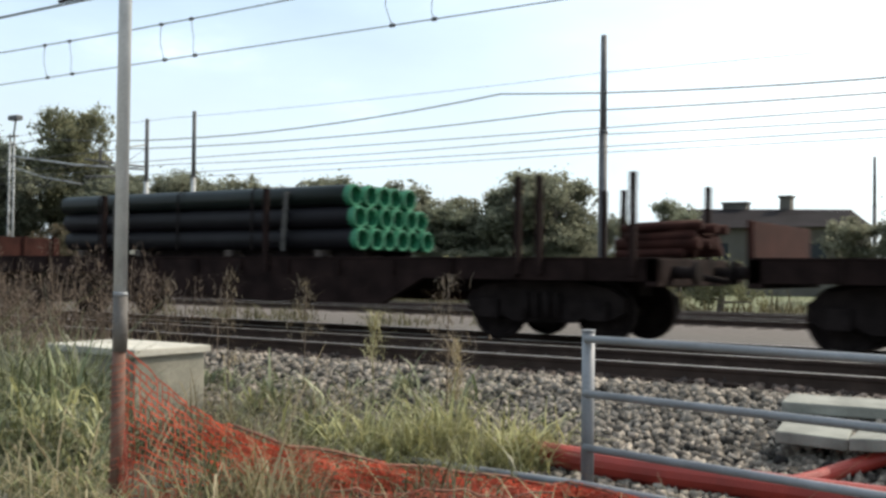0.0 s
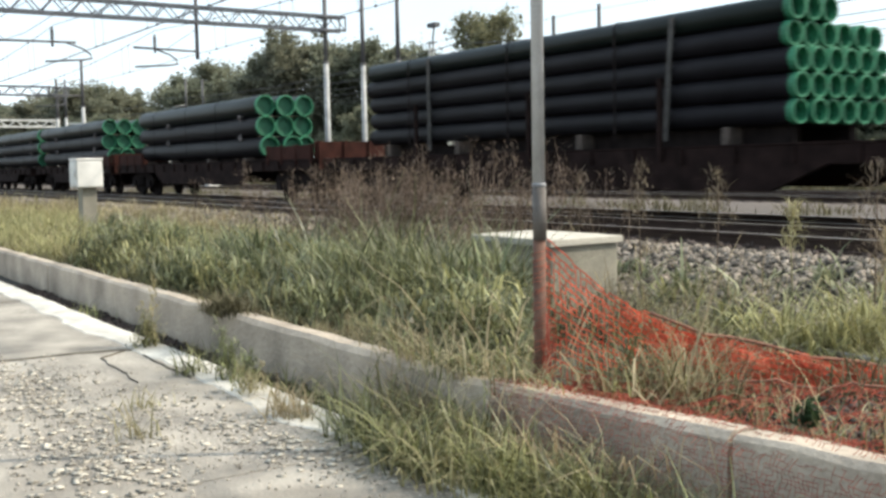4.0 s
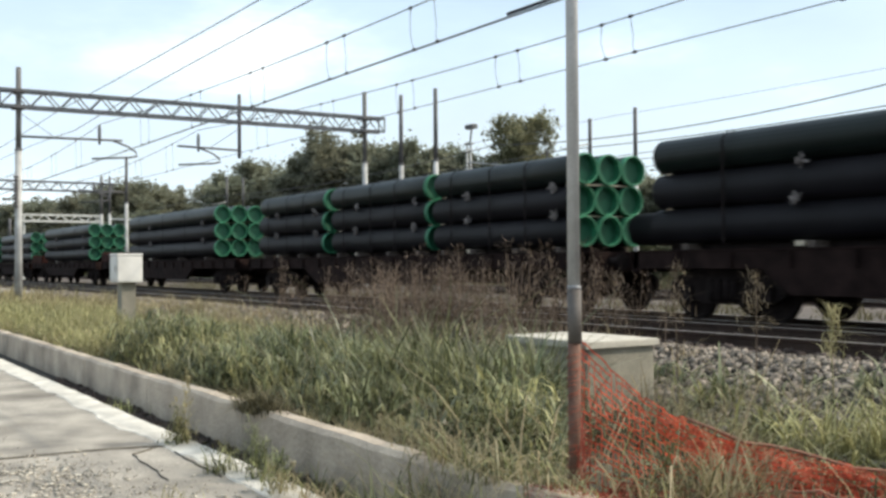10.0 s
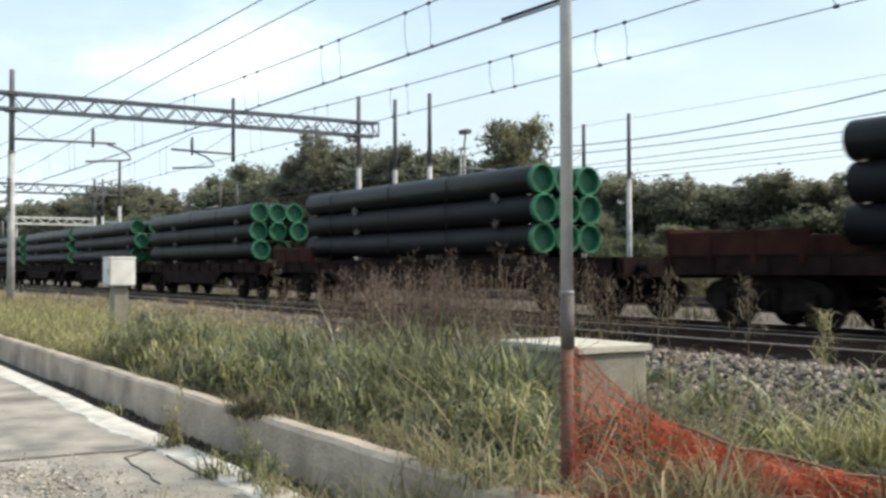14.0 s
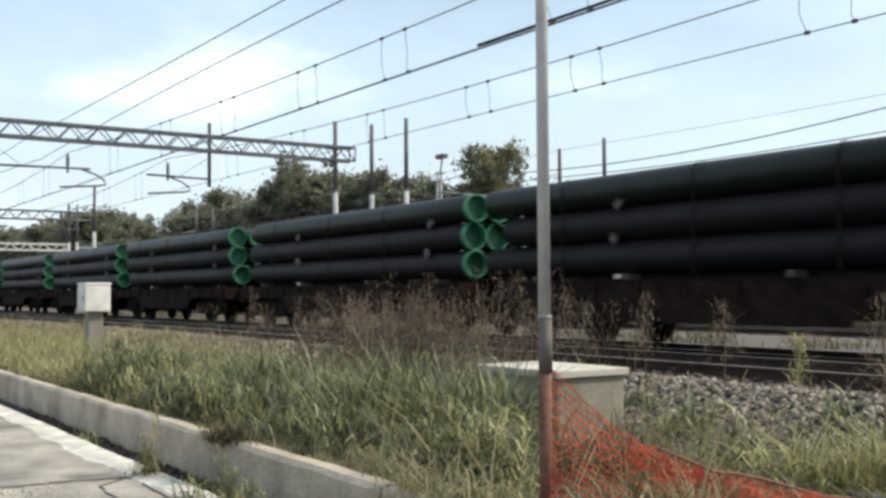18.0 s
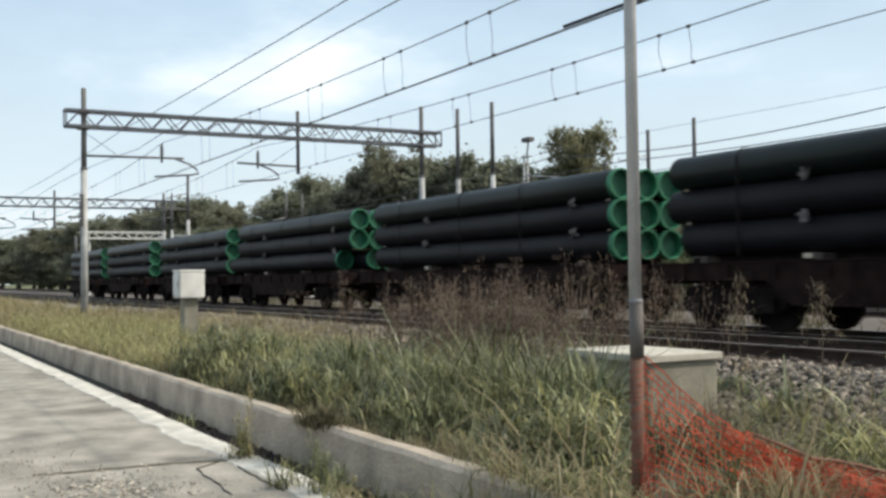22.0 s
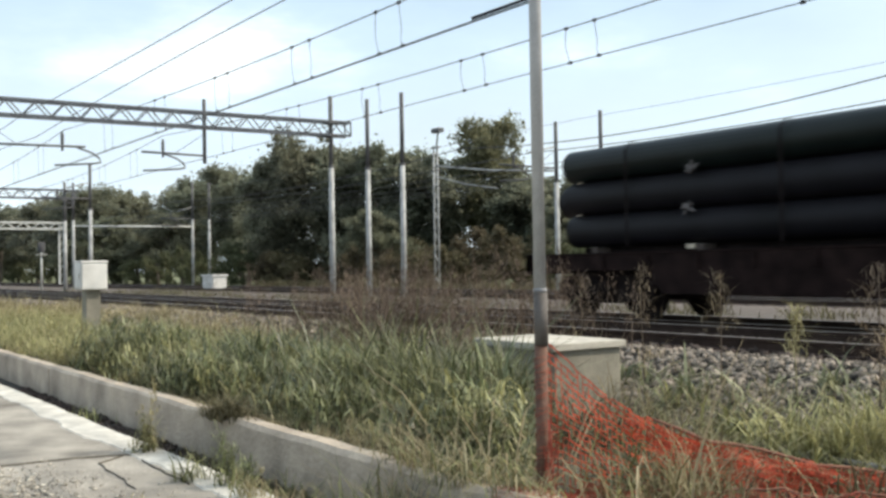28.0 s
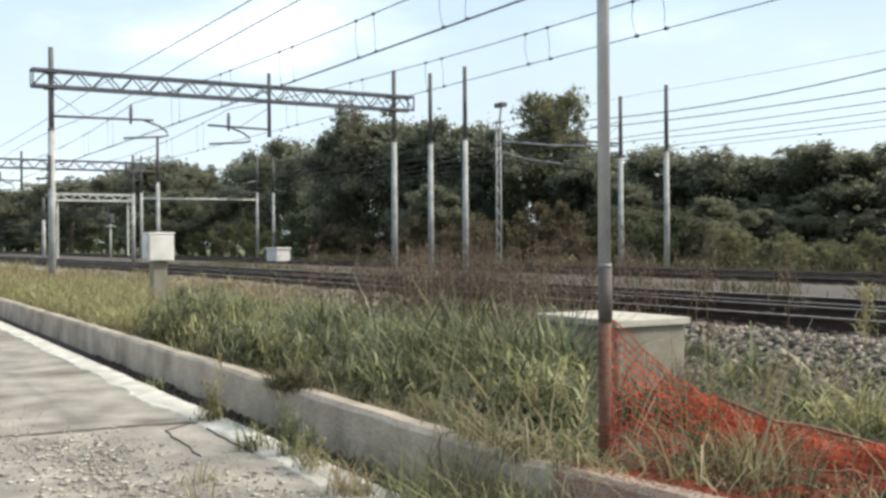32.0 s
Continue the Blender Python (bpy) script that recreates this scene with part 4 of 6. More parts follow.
def conduit(pts, r, label):
    """A corrugated pipe along points."""
    bm = bmesh.new()
    vs = [Vector(p) for p in pts]
    ring = []
    length = sum((b - a).length for a, b in zip(vs, vs[1:]))
    n = int(length / 0.012)
    for k in range(n + 1):
        s = k / n * (len(vs) - 1)
        i = min(int(s), len(vs) - 2)
        p0, p1, p2, p3 = vs[max(i - 1, 0)], vs[i], vs[i + 1], vs[min(i + 2, len(vs) - 1)]
        u = s - i
        c = 0.5 * ((2 * p1) + (p2 - p0) * u + (2 * p0 - 5 * p1 + 4 * p2 - p3) * u * u + (3 * p1 - p0 - 3 * p2 + p3) * u ** 3)
        w = (p2 - p1).normalized()
        side = w.cross(Vector((0, 0, 1))).normalized()
        up = side.cross(w)
        rr = r * (1.0 if k % 2 else 0.985)
        ring.append([bm.verts.new(c + rr * (math.cos(q * math.tau / 14) * side + math.sin(q * math.tau / 14) * up)) for q in range(14)])
    for a, b in zip(ring, ring[1:]):
        for q in range(14):
            bm.faces.new((a[q], a[(q + 1) % 14], b[(q + 1) % 14], b[q]))
    bm.faces.new(ring[0][::-1])
    bm.faces.new(ring[-1])
    return solo("conduit_pipe", bm, M_REDPIPE, label, "pipe")


conduit([(-4.3, 7.4, 0.16), (-4.05, 7.36, 0.17), (-3.36, 7.18, 0.18), (-2.8, 7.12, 0.18), (-1.74, 7.09, 0.18), (0.2, 7.05, 0.18), (2.5, 7.0, 0.18)], 0.106, "red corrugated conduit lying behind the railing")
conduit([(-2.05, 7.3, 0.17), (-1.9, 7.55, 0.2), (-1.72, 7.8, 0.26), (-1.4, 8.0, 0.36), (-0.6, 8.02, 0.52), (0.6, 8.1, 0.52), (2.5, 8.0, 0.40)], 0.06, "thin orange conduit curving over the ballast")


def relay_box():
    x, y = -20.85, 5.66
    t = thing("relay_box", "white lineside relay box on a concrete post", "cabinet")
    bm = bmesh.new()
    box(bm, x - 0.16, x + 0.16, y - 0.14, y + 0.14, 0.1, 1.29, 0.02)
    part("post", bm, M_CONCRETE, t)
    bm = bmesh.new()
    box(bm, x - 0.27, x + 0.27, y - 0.25, y + 0.25, 1.28, 1.80, 0.03)
    b = part("body", bm, M_BOX, t)
    bm = bmesh.new()
    box(bm, x - 0.28, x + 0.28, y - 0.26, y + 0.26, 1.80, 1.845, 0.02)
    part("lid", bm, M_BOX, t)
    bm = bmesh.new()
    box(bm, x - 0.225, x + 0.225, y - 0.262, y - 0.254, 1.33, 1.76, 0.003)
    d = part("door", bm, M_BOX, b)
    bm = bmesh.new()
    box(bm, x + 0.15, x + 0.18, y - 0.285, y - 0.263, 1.49, 1.61, 0.004)
    part("handle", bm, M_BOX, b)


relay_box()


def far_cabinet():
    t = thing("lineside_cabinet", "small white lineside cabinet far beyond the tracks", "cabinet", pose(-69.7, 27.4, 0.15))
    bm = bmesh.new()
    box(bm, -1.0, 1.0, -0.5, 0.5, 0, 1.1, 0.05)
    b = part("body", bm, M_BOX, t)
    bm = bmesh.new()
    box(bm, -1.08, 1.08, -0.58, 0.58, 1.1, 1.22, 0.03)
    part("roof", bm, M_BOX, t)
    for x in (-0.5, 0.5):
        bm = bmesh.new()
        box(bm, x - 0.42, x + 0.42, -0.53, -0.503, 0.12, 1.0, 0.01)
        part("door", bm, M_BOX, b)


far_cabinet()
for seed, (cx, cy, sx, sy, n) in enumerate(((-7.2, 1.65, 0.9, 0.3, 700), (-8.3, 1.75, 0.5, 0.25, 220), (-5.6, 1.6, 0.5, 0.25, 450), (-9.6, 1.2, 0.7, 0.3, 220), (-6.4, 2.3, 0.9, 0.25, 350), (-5.0, 2.5, 0.5, 0.2, 250))):
    stones("pavement_chips", n, (cx - 2 * sx, cx + 2 * sx), (cy - 2 * sy, cy + 2 * sy), 0.013, M_CHIP, "pale stone crumbs strewn over the paving", 60 + seed, 0.068, bell=True)

for seed, (cx, cy, sx, sy, n) in enumerate(((-7.1, 1.6, 0.8, 0.28, 300), (-8.4, 1.7, 0.5, 0.22, 160), (-5.6, 1.55, 0.5, 0.22, 240), (-6.2, 2.45, 0.8, 0.15, 120), (-5.2, 2.6, 0.4, 0.12, 90))):
    stones("concrete_flakes", n, (cx - 2 * sx, cx + 2 * sx), (cy - 2 * sy, cy + 2 * sy), 0.042, M_FLAKE, "pale flakes of broken concrete on the paving", 80 + seed, 0.07, bell=True, flat=0.16)
stones("gutter_litter", 2600, (-16, -2), (3.1, 3.4), 0.035, M_DARKSTONE, "dark litter and pebbles in the gutter", 90, 0.0)


def dirt_seams():
    """Joints and cracks filled with dark soil."""
    soil = mat("dark_soil", (0.08, 0.07, 0.055), 0.95, 0, 6, 0.4, 0.6)
    rng = random.Random(14)
    for pts, w in ((((-9.40, 1.2), (-9.37, 1.96), (-9.33, 2.4), (-9.2, 2.84)), 0.085), (((-9.2, 2.75), (-8.94, 2.48), (-8.3, 2.44), (-7.71, 2.41)), 0.008), (((-8.9, 2.82), (-8.3, 2.8), (-7.64, 2.79)), 0.03)):
        bm = bmesh.new()
        line = []
        for (xa, ya), (xb, yb) in zip(pts, pts[1:]):
            k = max(3, int(math.hypot(xb - xa, yb - ya) / 0.05))
            line += [(xa + (xb - xa) * i / k, ya + (yb - ya) * i / k) for i in range(k)]
        line.append(pts[-1])
        prev = None
        for i, (x, y) in enumerate(line):
            x += 0.03 * noise.noise((x * 4, y * 4, 1.0))
            y += 0.03 * noise.noise((x * 4, y * 4, 9.0))
            j = min(i + 1, len(line) - 1)
            d = Vector((line[j][0] - line[j - 1][0], line[j][1] - line[j - 1][1], 0)).normalized()
            s = Vector((-d.y, d.x, 0)) * w * (0.25 + 0.75 * abs(noise.noise((x * 3, y * 3, 4.0))) * 2) * rng.uniform(0.6, 1.3) * min(1, 0.2 + i / 6, 0.2 + (len(line) - 1 - i) / 6)
            c = Vector((x, y, 0.0))
            now = [bm.verts.new(c - s + Vector((0, 0, -0.012))), bm.verts.new(c + Vector((0, 0, 0.008))), bm.verts.new(c + s + Vector((0, 0, -0.012)))]
            if prev:
                bm.faces.new((prev[0], now[0], now[1], prev[1]))
                bm.faces.new((prev[1], now[1], now[2], prev[2]))
            prev = now
        solo("soil_seam", bm, soil, "dark soil in a joint of the paving", "paving joint", kind="structure")


dirt_seams()


# ---- the train ----
def travelled(t):
    return 9.02173 * t + 0.0345749 * t * t + 0.00029506 * t ** 3


WHEELS = []         # every axle, with its place along its wagon
TRAIN = []          # everything that rolls, each with its place at the start
YT = TRACKS[1]
DECK = RAIL + 1.25
M_SCRAP = mat("packing_scrap", (0.13, 0.115, 0.11), 0.9, 0, 12, 0.5, 0.2, rand=0.4)


def pipe_mesh(length, r, wall, material):
    """A hollow pipe along x, its front end at 0."""
    bm = bmesh.new()
    n = 24 if r > 0.25 else 18
    rings = []
    for x, q in ((0.0, r - wall), (0.0, r), (-0.16, r), (-length, r), (-length, r - wall), (0.0, r - wall)):
        rings.append([bm.verts.new((x, q * math.cos(k * math.tau / n), q * math.sin(k * math.tau / n))) for k in range(n)])
    for a, b in list(zip(rings, rings[1:])):
        for k in range(n):
            f = bm.faces.new((a[k], a[(k + 1) % n], b[(k + 1) % n], b[k]))
            f.smooth = True
    me = mesh_of("pipe", bm, material)
    return me


def band_mesh(r, wall):
    """The bright end protector in a pipe's mouth: outer band, rim, inner face and a sunk cap, inner shade put into its
    darker green.
    """
    bm = bmesh.new()
    n = 24 if r > 0.25 else 18
    rings = []
    for x, q in ((-0.12, r + 0.003), (0.0, r + 0.003), (0.012, r - 0.004), (0.012, r - wall), (0.0, r - wall - 0.004), (-0.16, r - wall - 0.004), (-0.165, 0.03)):
        rings.append([bm.verts.new((x, q * math.cos(k * math.tau / n), q * math.sin(k * math.tau / n))) for k in range(n)])
    for a, b in zip(rings, rings[1:]):
        for k in range(n):
            f = bm.faces.new((a[k], a[(k + 1) % n], b[(k + 1) % n], b[k]))
    bm.faces.new(rings[-1])
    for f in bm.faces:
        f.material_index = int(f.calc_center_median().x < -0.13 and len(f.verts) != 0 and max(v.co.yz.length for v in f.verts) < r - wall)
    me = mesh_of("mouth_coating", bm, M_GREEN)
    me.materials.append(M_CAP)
    return me


CACHE = {}


def shared(key, make):
    if key not in CACHE:
        CACHE[key] = make()
    return CACHE[key]


PIPE_SHIFT = {-84.16: {(1, 0): -0.2, (1, 1): -0.15, (1, 2): -0.15, (0, 0): 0.55, (0, 1): 0.2, (0, 2): 1.7}, -167.85: {(1, 0): -0.1, (1, 2): 0.3, (0, 0): 0.2, (0, 1): -0.9, (0, 2): -1.0}, -181.6: {(2, 0): -0.85, (2, 1): -0.1, (2, 2): 0.1, (1, 0): -0.25, (0, 0): -0.8, (0, 1): -1.2, (0, 2): -1.4},
        -290.54: {(1, 1): -0.9, (2, 0): -0.1}, -67.42: {(2, 0): -0.15, (0, 0): 0.1, (0, 1): 0.45},
        -96.54: {(0, 1): -1.3, (0, 2): -1.5}, -209.05: {(2, 0): -0.1, (2, 1): 0.15, (2, 2): 0.1, (1, 1): 0.3, (1, 2): 0.2, (0, 0): 0.35, (0, 1): 0.5, (0, 2): 0.55}, -249.4: {(0, 0): -1.2, (0, 1): -0.2, (0, 2): -0.8, (1, 2): 0.2}, -222.3: {(1, 0): -0.18, (0, 0): 0.22, (0, 1): 0.2}}          # shifts along the layer that fit the pipes to the camera's view


def pipe_load(front, length, rows, r, seed, ragged=0.07):
    """A strapped stack of pipes. rows: how many lie in each layer, from the deck up."""
    rng = random.Random(seed)
    big = r > 0.25
    lab = ("stack of large dark pipes with green mouths on a flat wagon" if big else "tall stack of slim dark pipes with green mouths on a wagon")
    t = thing("pipe_load", lab, "pipe stack", pose(front, YT, DECK), group="pipe loads")
    TRAIN.append((t, front))
    wall = 0.032 if big else 0.03
    pm = shared(("p", length, r), lambda: pipe_mesh(length, r, wall, M_PIPE))
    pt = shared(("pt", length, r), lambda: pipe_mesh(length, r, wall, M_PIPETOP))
    gm = shared(("g", r), lambda: band_mesh(r, wall))
    half = (max(rows) - 1) * r * 1.01
    lift = 0.29 if len(rows) > 4 else 0.12          # the tall stack lies on doubled bearers
    z = lift + r
    bear = shared(("bearer", r, max(rows), lift), lambda: mesh_of("bearer", box(bmesh.new(), -0.09, 0.09, -half - r * 0.85, -half - r * 0.3, lift - 0.085, lift - 0.003, 0.006), M_TIMBER))
    dull = shared(("dull", r, max(rows), lift), lambda: mesh_of("bearer", box(bmesh.new(), -0.08, 0.08, -half - r * 0.9, half + r * 0.9, 0.002, lift - 0.004, 0.01), M_SLEEPER))
    for u in (0.1, 0.38, 0.7, 0.93):
        part("bearer", dull, None, t, "dark timber bearer", m=pose(-length * u, 0, 0))
    # pale block at the near end: the bearer's sunlit end put into its colour
    part("packing_block", bear, None, t, "pale timber block standing in for a sunlit bearer end", m=pose(-length * 0.72, 0, 0))
    # dark fillers added to close the see-through gap under the load
    runner = shared(("runner", length, lift), lambda: mesh_of("runner", box(bmesh.new(), -length * 0.99, -length * 0.02, -0.09, 0.09, 0.002, lift - 0.004, 0.01), M_BOGIE))
    for y in (-half * 0.75, half * 0.75):
        part("runner", runner, None, t, "long dark filler under the pipes", m=pose(0, y, 0))
    for k, n in enumerate(rows):
        off = rng.uniform(-ragged, ragged)
        for i in range(n):
            y = -half + 2.02 * r * i
            x = off + rng.uniform(-ragged, ragged) * 0.5
            x += PIPE_SHIFT.get(front, {}).get((k, i), 0.0)
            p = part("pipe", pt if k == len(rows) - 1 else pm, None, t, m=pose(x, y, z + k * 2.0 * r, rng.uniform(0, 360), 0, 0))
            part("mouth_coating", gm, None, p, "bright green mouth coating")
        if k and big:
            sp = shared(("spacer", r), lambda: mesh_of("spacer_board", box(bmesh.new(), -0.06, 0.06, -half - r * 0.25, half + r * 0.25, -0.016, 0.016, 0.003), M_TIMBER))
            for u in (0.035, 0.985):
                part("spacer_board", sp, None, t, "pale spacer board between pipe layers", m=pose(-length * u + off, 0, z + (k - 0.5) * 2 * r))
        if k and big:
            # pale wedges between the layers
            kind = rng.randrange(4)
            wd = shared(("wedge", kind), lambda: wedge_mesh(kind))
            for u in (0.13, 0.72):
                part("wedge", wd, None, t, "ragged grey packing wedge", m=pose(-length * u + rng.uniform(-0.1, 0.1), -half - r * 0.8, z + (k - 0.5) * 2 * r, rng.uniform(-15, 15), rng.uniform(-30, 30), rng.uniform(-12, 12)))
    if not big:
        # pale boards stand against the side of the slim pipes
        top = lift - 0.12 + 2 * r * len(rows)
        bd = shared(("board", len(rows)), lambda: mesh_of("side_board", box(bmesh.new(), -0.045, 0.045, -0.02, 0.02, 0.1, top + 0.02, 0.006), mat("grey_board", (0.085, 0.08, 0.075), 0.9, 0, 5, 0.4, 0.3, spec=0.1)))
        for u, lean in ((0.2, 4), (0.78, 0)):
            part("side_board", bd, None, t, "grey weathered side board", m=pose(-length * u, -half - r - 0.028, 0, 0, lean, 0))
    # straps round the stack
    st = shared(("strap", r, len(rows), rows[-1], max(rows)), lambda: strap_mesh(half, r, rows, lift))
    for u in (0.3, 0.55, 0.85):
        part("strap", st, None, t, "dark lashing strap", m=pose(-length * u, 0, 0))
    return t


def wedge_mesh(seed):
    """A bunch of ragged packing scraps jammed between two layers."""
    bm = bmesh.new()
    rng = random.Random(seed)
    for k in range(5):
        a, n = rng.uniform(0, 6.28), rng.uniform(0.08, 0.22)
        c, s = math.cos(a), math.sin(a)
        w = rng.uniform(0.02, 0.05)
        y = -0.03 - 0.012 * k
        vs = [bm.verts.new((x * c - z * s + rng.uniform(-0.015, 0.015), q, (x * s + z * c) * 0.8 + rng.uniform(-0.015, 0.015))) for q in (y, y + 0.05) for x, z in ((-n * 0.4, -w), (n, -w * 0.5), (n, w * 0.5), (-n * 0.4, w))]
        for q in ((0, 1, 2, 3), (7, 6, 5, 4), (0, 4, 5, 1), (1, 5, 6, 2), (2, 6, 7, 3), (3, 7, 4, 0)):
            bm.faces.new([vs[i] for i in q])
    return mesh_of("wedge", bm, M_SCRAP)


def strap_mesh(half, r, rows, lift):
    bm = bmesh.new()
    top = lift + 2 * r * len(rows) + 0.006
    y0, y1 = -half - r - 0.006, -half + 2.02 * r * (rows[-1] - 1) + r + 0.006
    loop = [(y0, 0.1), (y0, top - r * 0.5), (y0 + r * 0.5, top), (y1 - r * 0.5, top), (y1, top - r * 0.5), (y1 + (half + r - y1) * (rows[-1] != rows[0]), 0.1)]
    for (ya, za), (yb, zb) in zip(loop, loop[1:]):
        a = [bm.verts.new((sx * 0.025, ya, za)) for sx in (-1, 1)]
        b = [bm.verts.new((sx * 0.025, yb, zb)) for sx in (-1, 1)]
        bm.faces.new((a[0], a[1], b[1], b[0]))
    return mesh_of("strap", bm, M_BOGIE)


def wheel_mesh():
    bm = bmesh.new()
    prof = [(-0.065, 0.0), (-0.065, 0.12), (-0.03, 0.14), (-0.03, 0.38), (-0.065, 0.40), (-0.065, 0.458), (0.0, 0.4605), (0.045, 0.455), (0.07, 0.452), (0.075, 0.40), (0.03, 0.38), (0.03, 0.14), (0.075, 0.12), (0.075, 0.0)]
    n = 24
    rings = [[bm.verts.new((q * math.cos(k * math.tau / n), y, q * math.sin(k * math.tau / n))) for k in range(n)] for y, q in prof[1:-1]]
    for a, b in zip(rings, rings[1:]):
        for k in range(n):
            bm.faces.new((a[k], a[(k + 1) % n], b[(k + 1) % n], b[k]))
    bm.faces.new(rings[0][::-1])
    bm.faces.new(rings[-1])
    return mesh_of("wheel", bm, M_BOGIE)


def side_frame_mesh():
    """A cast bogie side: two axle boxes and a dropped middle with springs."""
    bm = bmesh.new()
    out = [(-1.3, 0.46), (-1.3, 0.66), (-1.1, 0.80), (-0.6, 0.9), (0.6, 0.9), (1.1, 0.80), (1.3, 0.66), (1.3, 0.46), (1.1, 0.36), (0.72, 0.4), (0.5, 0.3), (-0.5, 0.3), (-0.72, 0.4), (-1.1, 0.36)]
    a = [bm.verts.new((x, -0.06, z)) for x, z in out]
    b = [bm.verts.new((x, 0.06, z)) for x, z in out]
    bm.faces.new(a)
    bm.faces.new(b[::-1])
    for i in range(len(out)):
        bm.faces.new((a[i], b[i], b[(i + 1) % len(out)], a[(i + 1) % len(out)]))
    for x in (-0.9, 0.9):
        box(bm, x - 0.17, x + 0.17, -0.15, -0.06, 0.34, 0.62, 0.02)
    for x in (-0.26, -0.09, 0.09, 0.26):
        rod(bm, (x, -0.1, 0.36), (x, -0.1, 0.74), 0.07, n=8)
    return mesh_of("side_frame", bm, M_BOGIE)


def bogie(parent, x):
    bm = bmesh.new()
    box(bm, -0.35, 0.35, -0.95, 0.95, 0.5, 0.88, 0.03)
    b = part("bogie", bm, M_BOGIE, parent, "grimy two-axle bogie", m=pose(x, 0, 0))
    wm, sf = shared("wheel", wheel_mesh), shared("side", side_frame_mesh)
    ax = shared("axle", lambda: mesh_of("wheelset", rod(bmesh.new(), (0, -0.95, 0), (0, 0.95, 0), 0.075, n=8), M_BOGIE))
    for s in (-0.9, 0.9):
        w = part("wheelset", ax, None, parent, "grimy axle with two steel wheels", m=pose(x + s, 0, 0.46))
        part("wheel", wm, None, w, m=pose(0, -0.7525, 0))
        part("wheel", wm, None, w, m=pose(0, 0.7525, 0, 0, 0, 180))
        WHEELS.append((w, x + s))
    part("side_frame", sf, None, b, m=pose(0, -1.0, 0))
    part("side_frame", sf, None, b, m=pose(0, 1.0, 0, 0, 0, 180))
    return b


def wagon(front, rear, boards="", stakes=(), seed=0):
    """A bogie flat wagon from front to rear along the track, its origin on the rails under its middle."""
    rng = random.Random(seed)
    L = front - rear - 1.2
    h = L / 2
    t = thing("flat_wagon", "rust-brown bogie flat wagon with stakes, loaded with pipes", "freight wagon", pose((front + rear) / 2, YT, RAIL), group="train wagons")
    TRAIN.append((t, (front + rear) / 2))
    bm = bmesh.new()
    for s in (-1, 1):
        # side sill with a deeper belly between the bogies
        y0, y1 = sorted((s * 1.28, s * 1.40))
        out = [(-h, 1.22), (-h, 0.92), (-h * 0.5, 0.92), (-h * 0.4, 0.5), (h * 0.4, 0.5), (h * 0.5, 0.92), (h, 0.92), (h, 1.22)]
        a = [bm.verts.new((x, y0, z)) for x, z in out]
        b = [bm.verts.new((x, y1, z)) for x, z in out]
        bm.faces.new(a)
        bm.faces.new(b[::-1])
        for i in range(8):
            bm.faces.new((a[i], b[i], b[(i + 1) % 8], a[(i + 1) % 8]))
        n = int(L / 1.1)
        for k in range(1, n):
            x = -h + L * k / n
            box(bm, x - 0.03, x + 0.03, *sorted((s * 1.40, s * 1.46)), 0.95, 1.2)
    for s in (-1, 1):
        box(bm, *sorted((s * h, s * (h - 0.2))), -1.4, 1.4, 0.85, 1.24, 0.02)
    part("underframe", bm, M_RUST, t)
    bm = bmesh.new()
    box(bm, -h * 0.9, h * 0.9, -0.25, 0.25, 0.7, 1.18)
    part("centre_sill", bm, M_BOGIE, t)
    n = int(L / 1.9)
    dm = shared(("deck", round(L / n, 3)), lambda: mesh_of("deck_plate", box(bmesh.new(), -L / n / 2 + 0.006, L / n / 2 - 0.006, -1.42, 1.42, 1.225, 1.248, 0.004), M_RUST))
    for k in range(n):
        part("deck_plate", dm, None, t, m=pose(-h + L * (k + 0.5) / n, 0, 0))
    for x in (h - 1.95, -h + 1.95):
        bogie(t, x)
    bm = bmesh.new()
    rod(bm, (0, 0, 0), (0.32, 0, 0), 0.09, n=12)
    rod(bm, (0.32, 0, 0), (0.38, 0, 0), 0.16, n=16)
    bf = shared("buffer", lambda: mesh_of("buffer", bm, M_BOGIE))
    for s in (-1, 1):
        for y in (-0.87, 0.87):
            part("buffer", bf, None, t, m=pose(s * h, y, 1.05, 0, 0, 0 if s > 0 else 180))
    bm = bmesh.new()
    rod(bm, (h, 0, 1.0), (h + 0.5, 0, 0.92), 0.05, n=8)
    part("coupling", bm, M_BOGIE, t)
    # brake gear under the middle
    bm = bmesh.new()
    rod(bm, (-0.7, -0.55, 0.62), (0.2, -0.55, 0.62), 0.17, n=14)
    box(bm, 0.6, 1.1, -0.8, -0.35, 0.45, 0.75, 0.02)
    part("brake_gear", bm, M_BOGIE, t)
    for mark in boards:
        # F, R: end board and side boards at the front or the rear; e: the rear end board alone
        s = 1 if mark == "F" else -1
        bm = bmesh.new()
        box(bm, *sorted((s * h, s * (h - 0.07))), -1.35, 1.35, 1.25, 1.72, 0.01)
        for y in (-1.2, -0.4, 0.4, 1.2):
            box(bm, *sorted((s * h, s * (h + 0.05))), y - 0.05, y + 0.05, 0.95, 1.74)
        part("end_board", bm, M_REDBOARD, t, "red-oxide drop end board")
        for y in (-1.39, 1.39) if mark != "e" else ():
            bm = bmesh.new()
            box(bm, *sorted((s * (h - 0.1), s * (h - 3.1))), y - 0.03, y + 0.03, 1.25, 1.64, 0.01)
            for q in (0.15, 1.1, 2.05, 3.0):
                box(bm, s * (h - q) - 0.04, s * (h - q) + 0.04, y - 0.05, y + 0.05, 1.1, 1.66)
            part("side_board", bm, M_REDBOARD, t, "red-oxide side board")
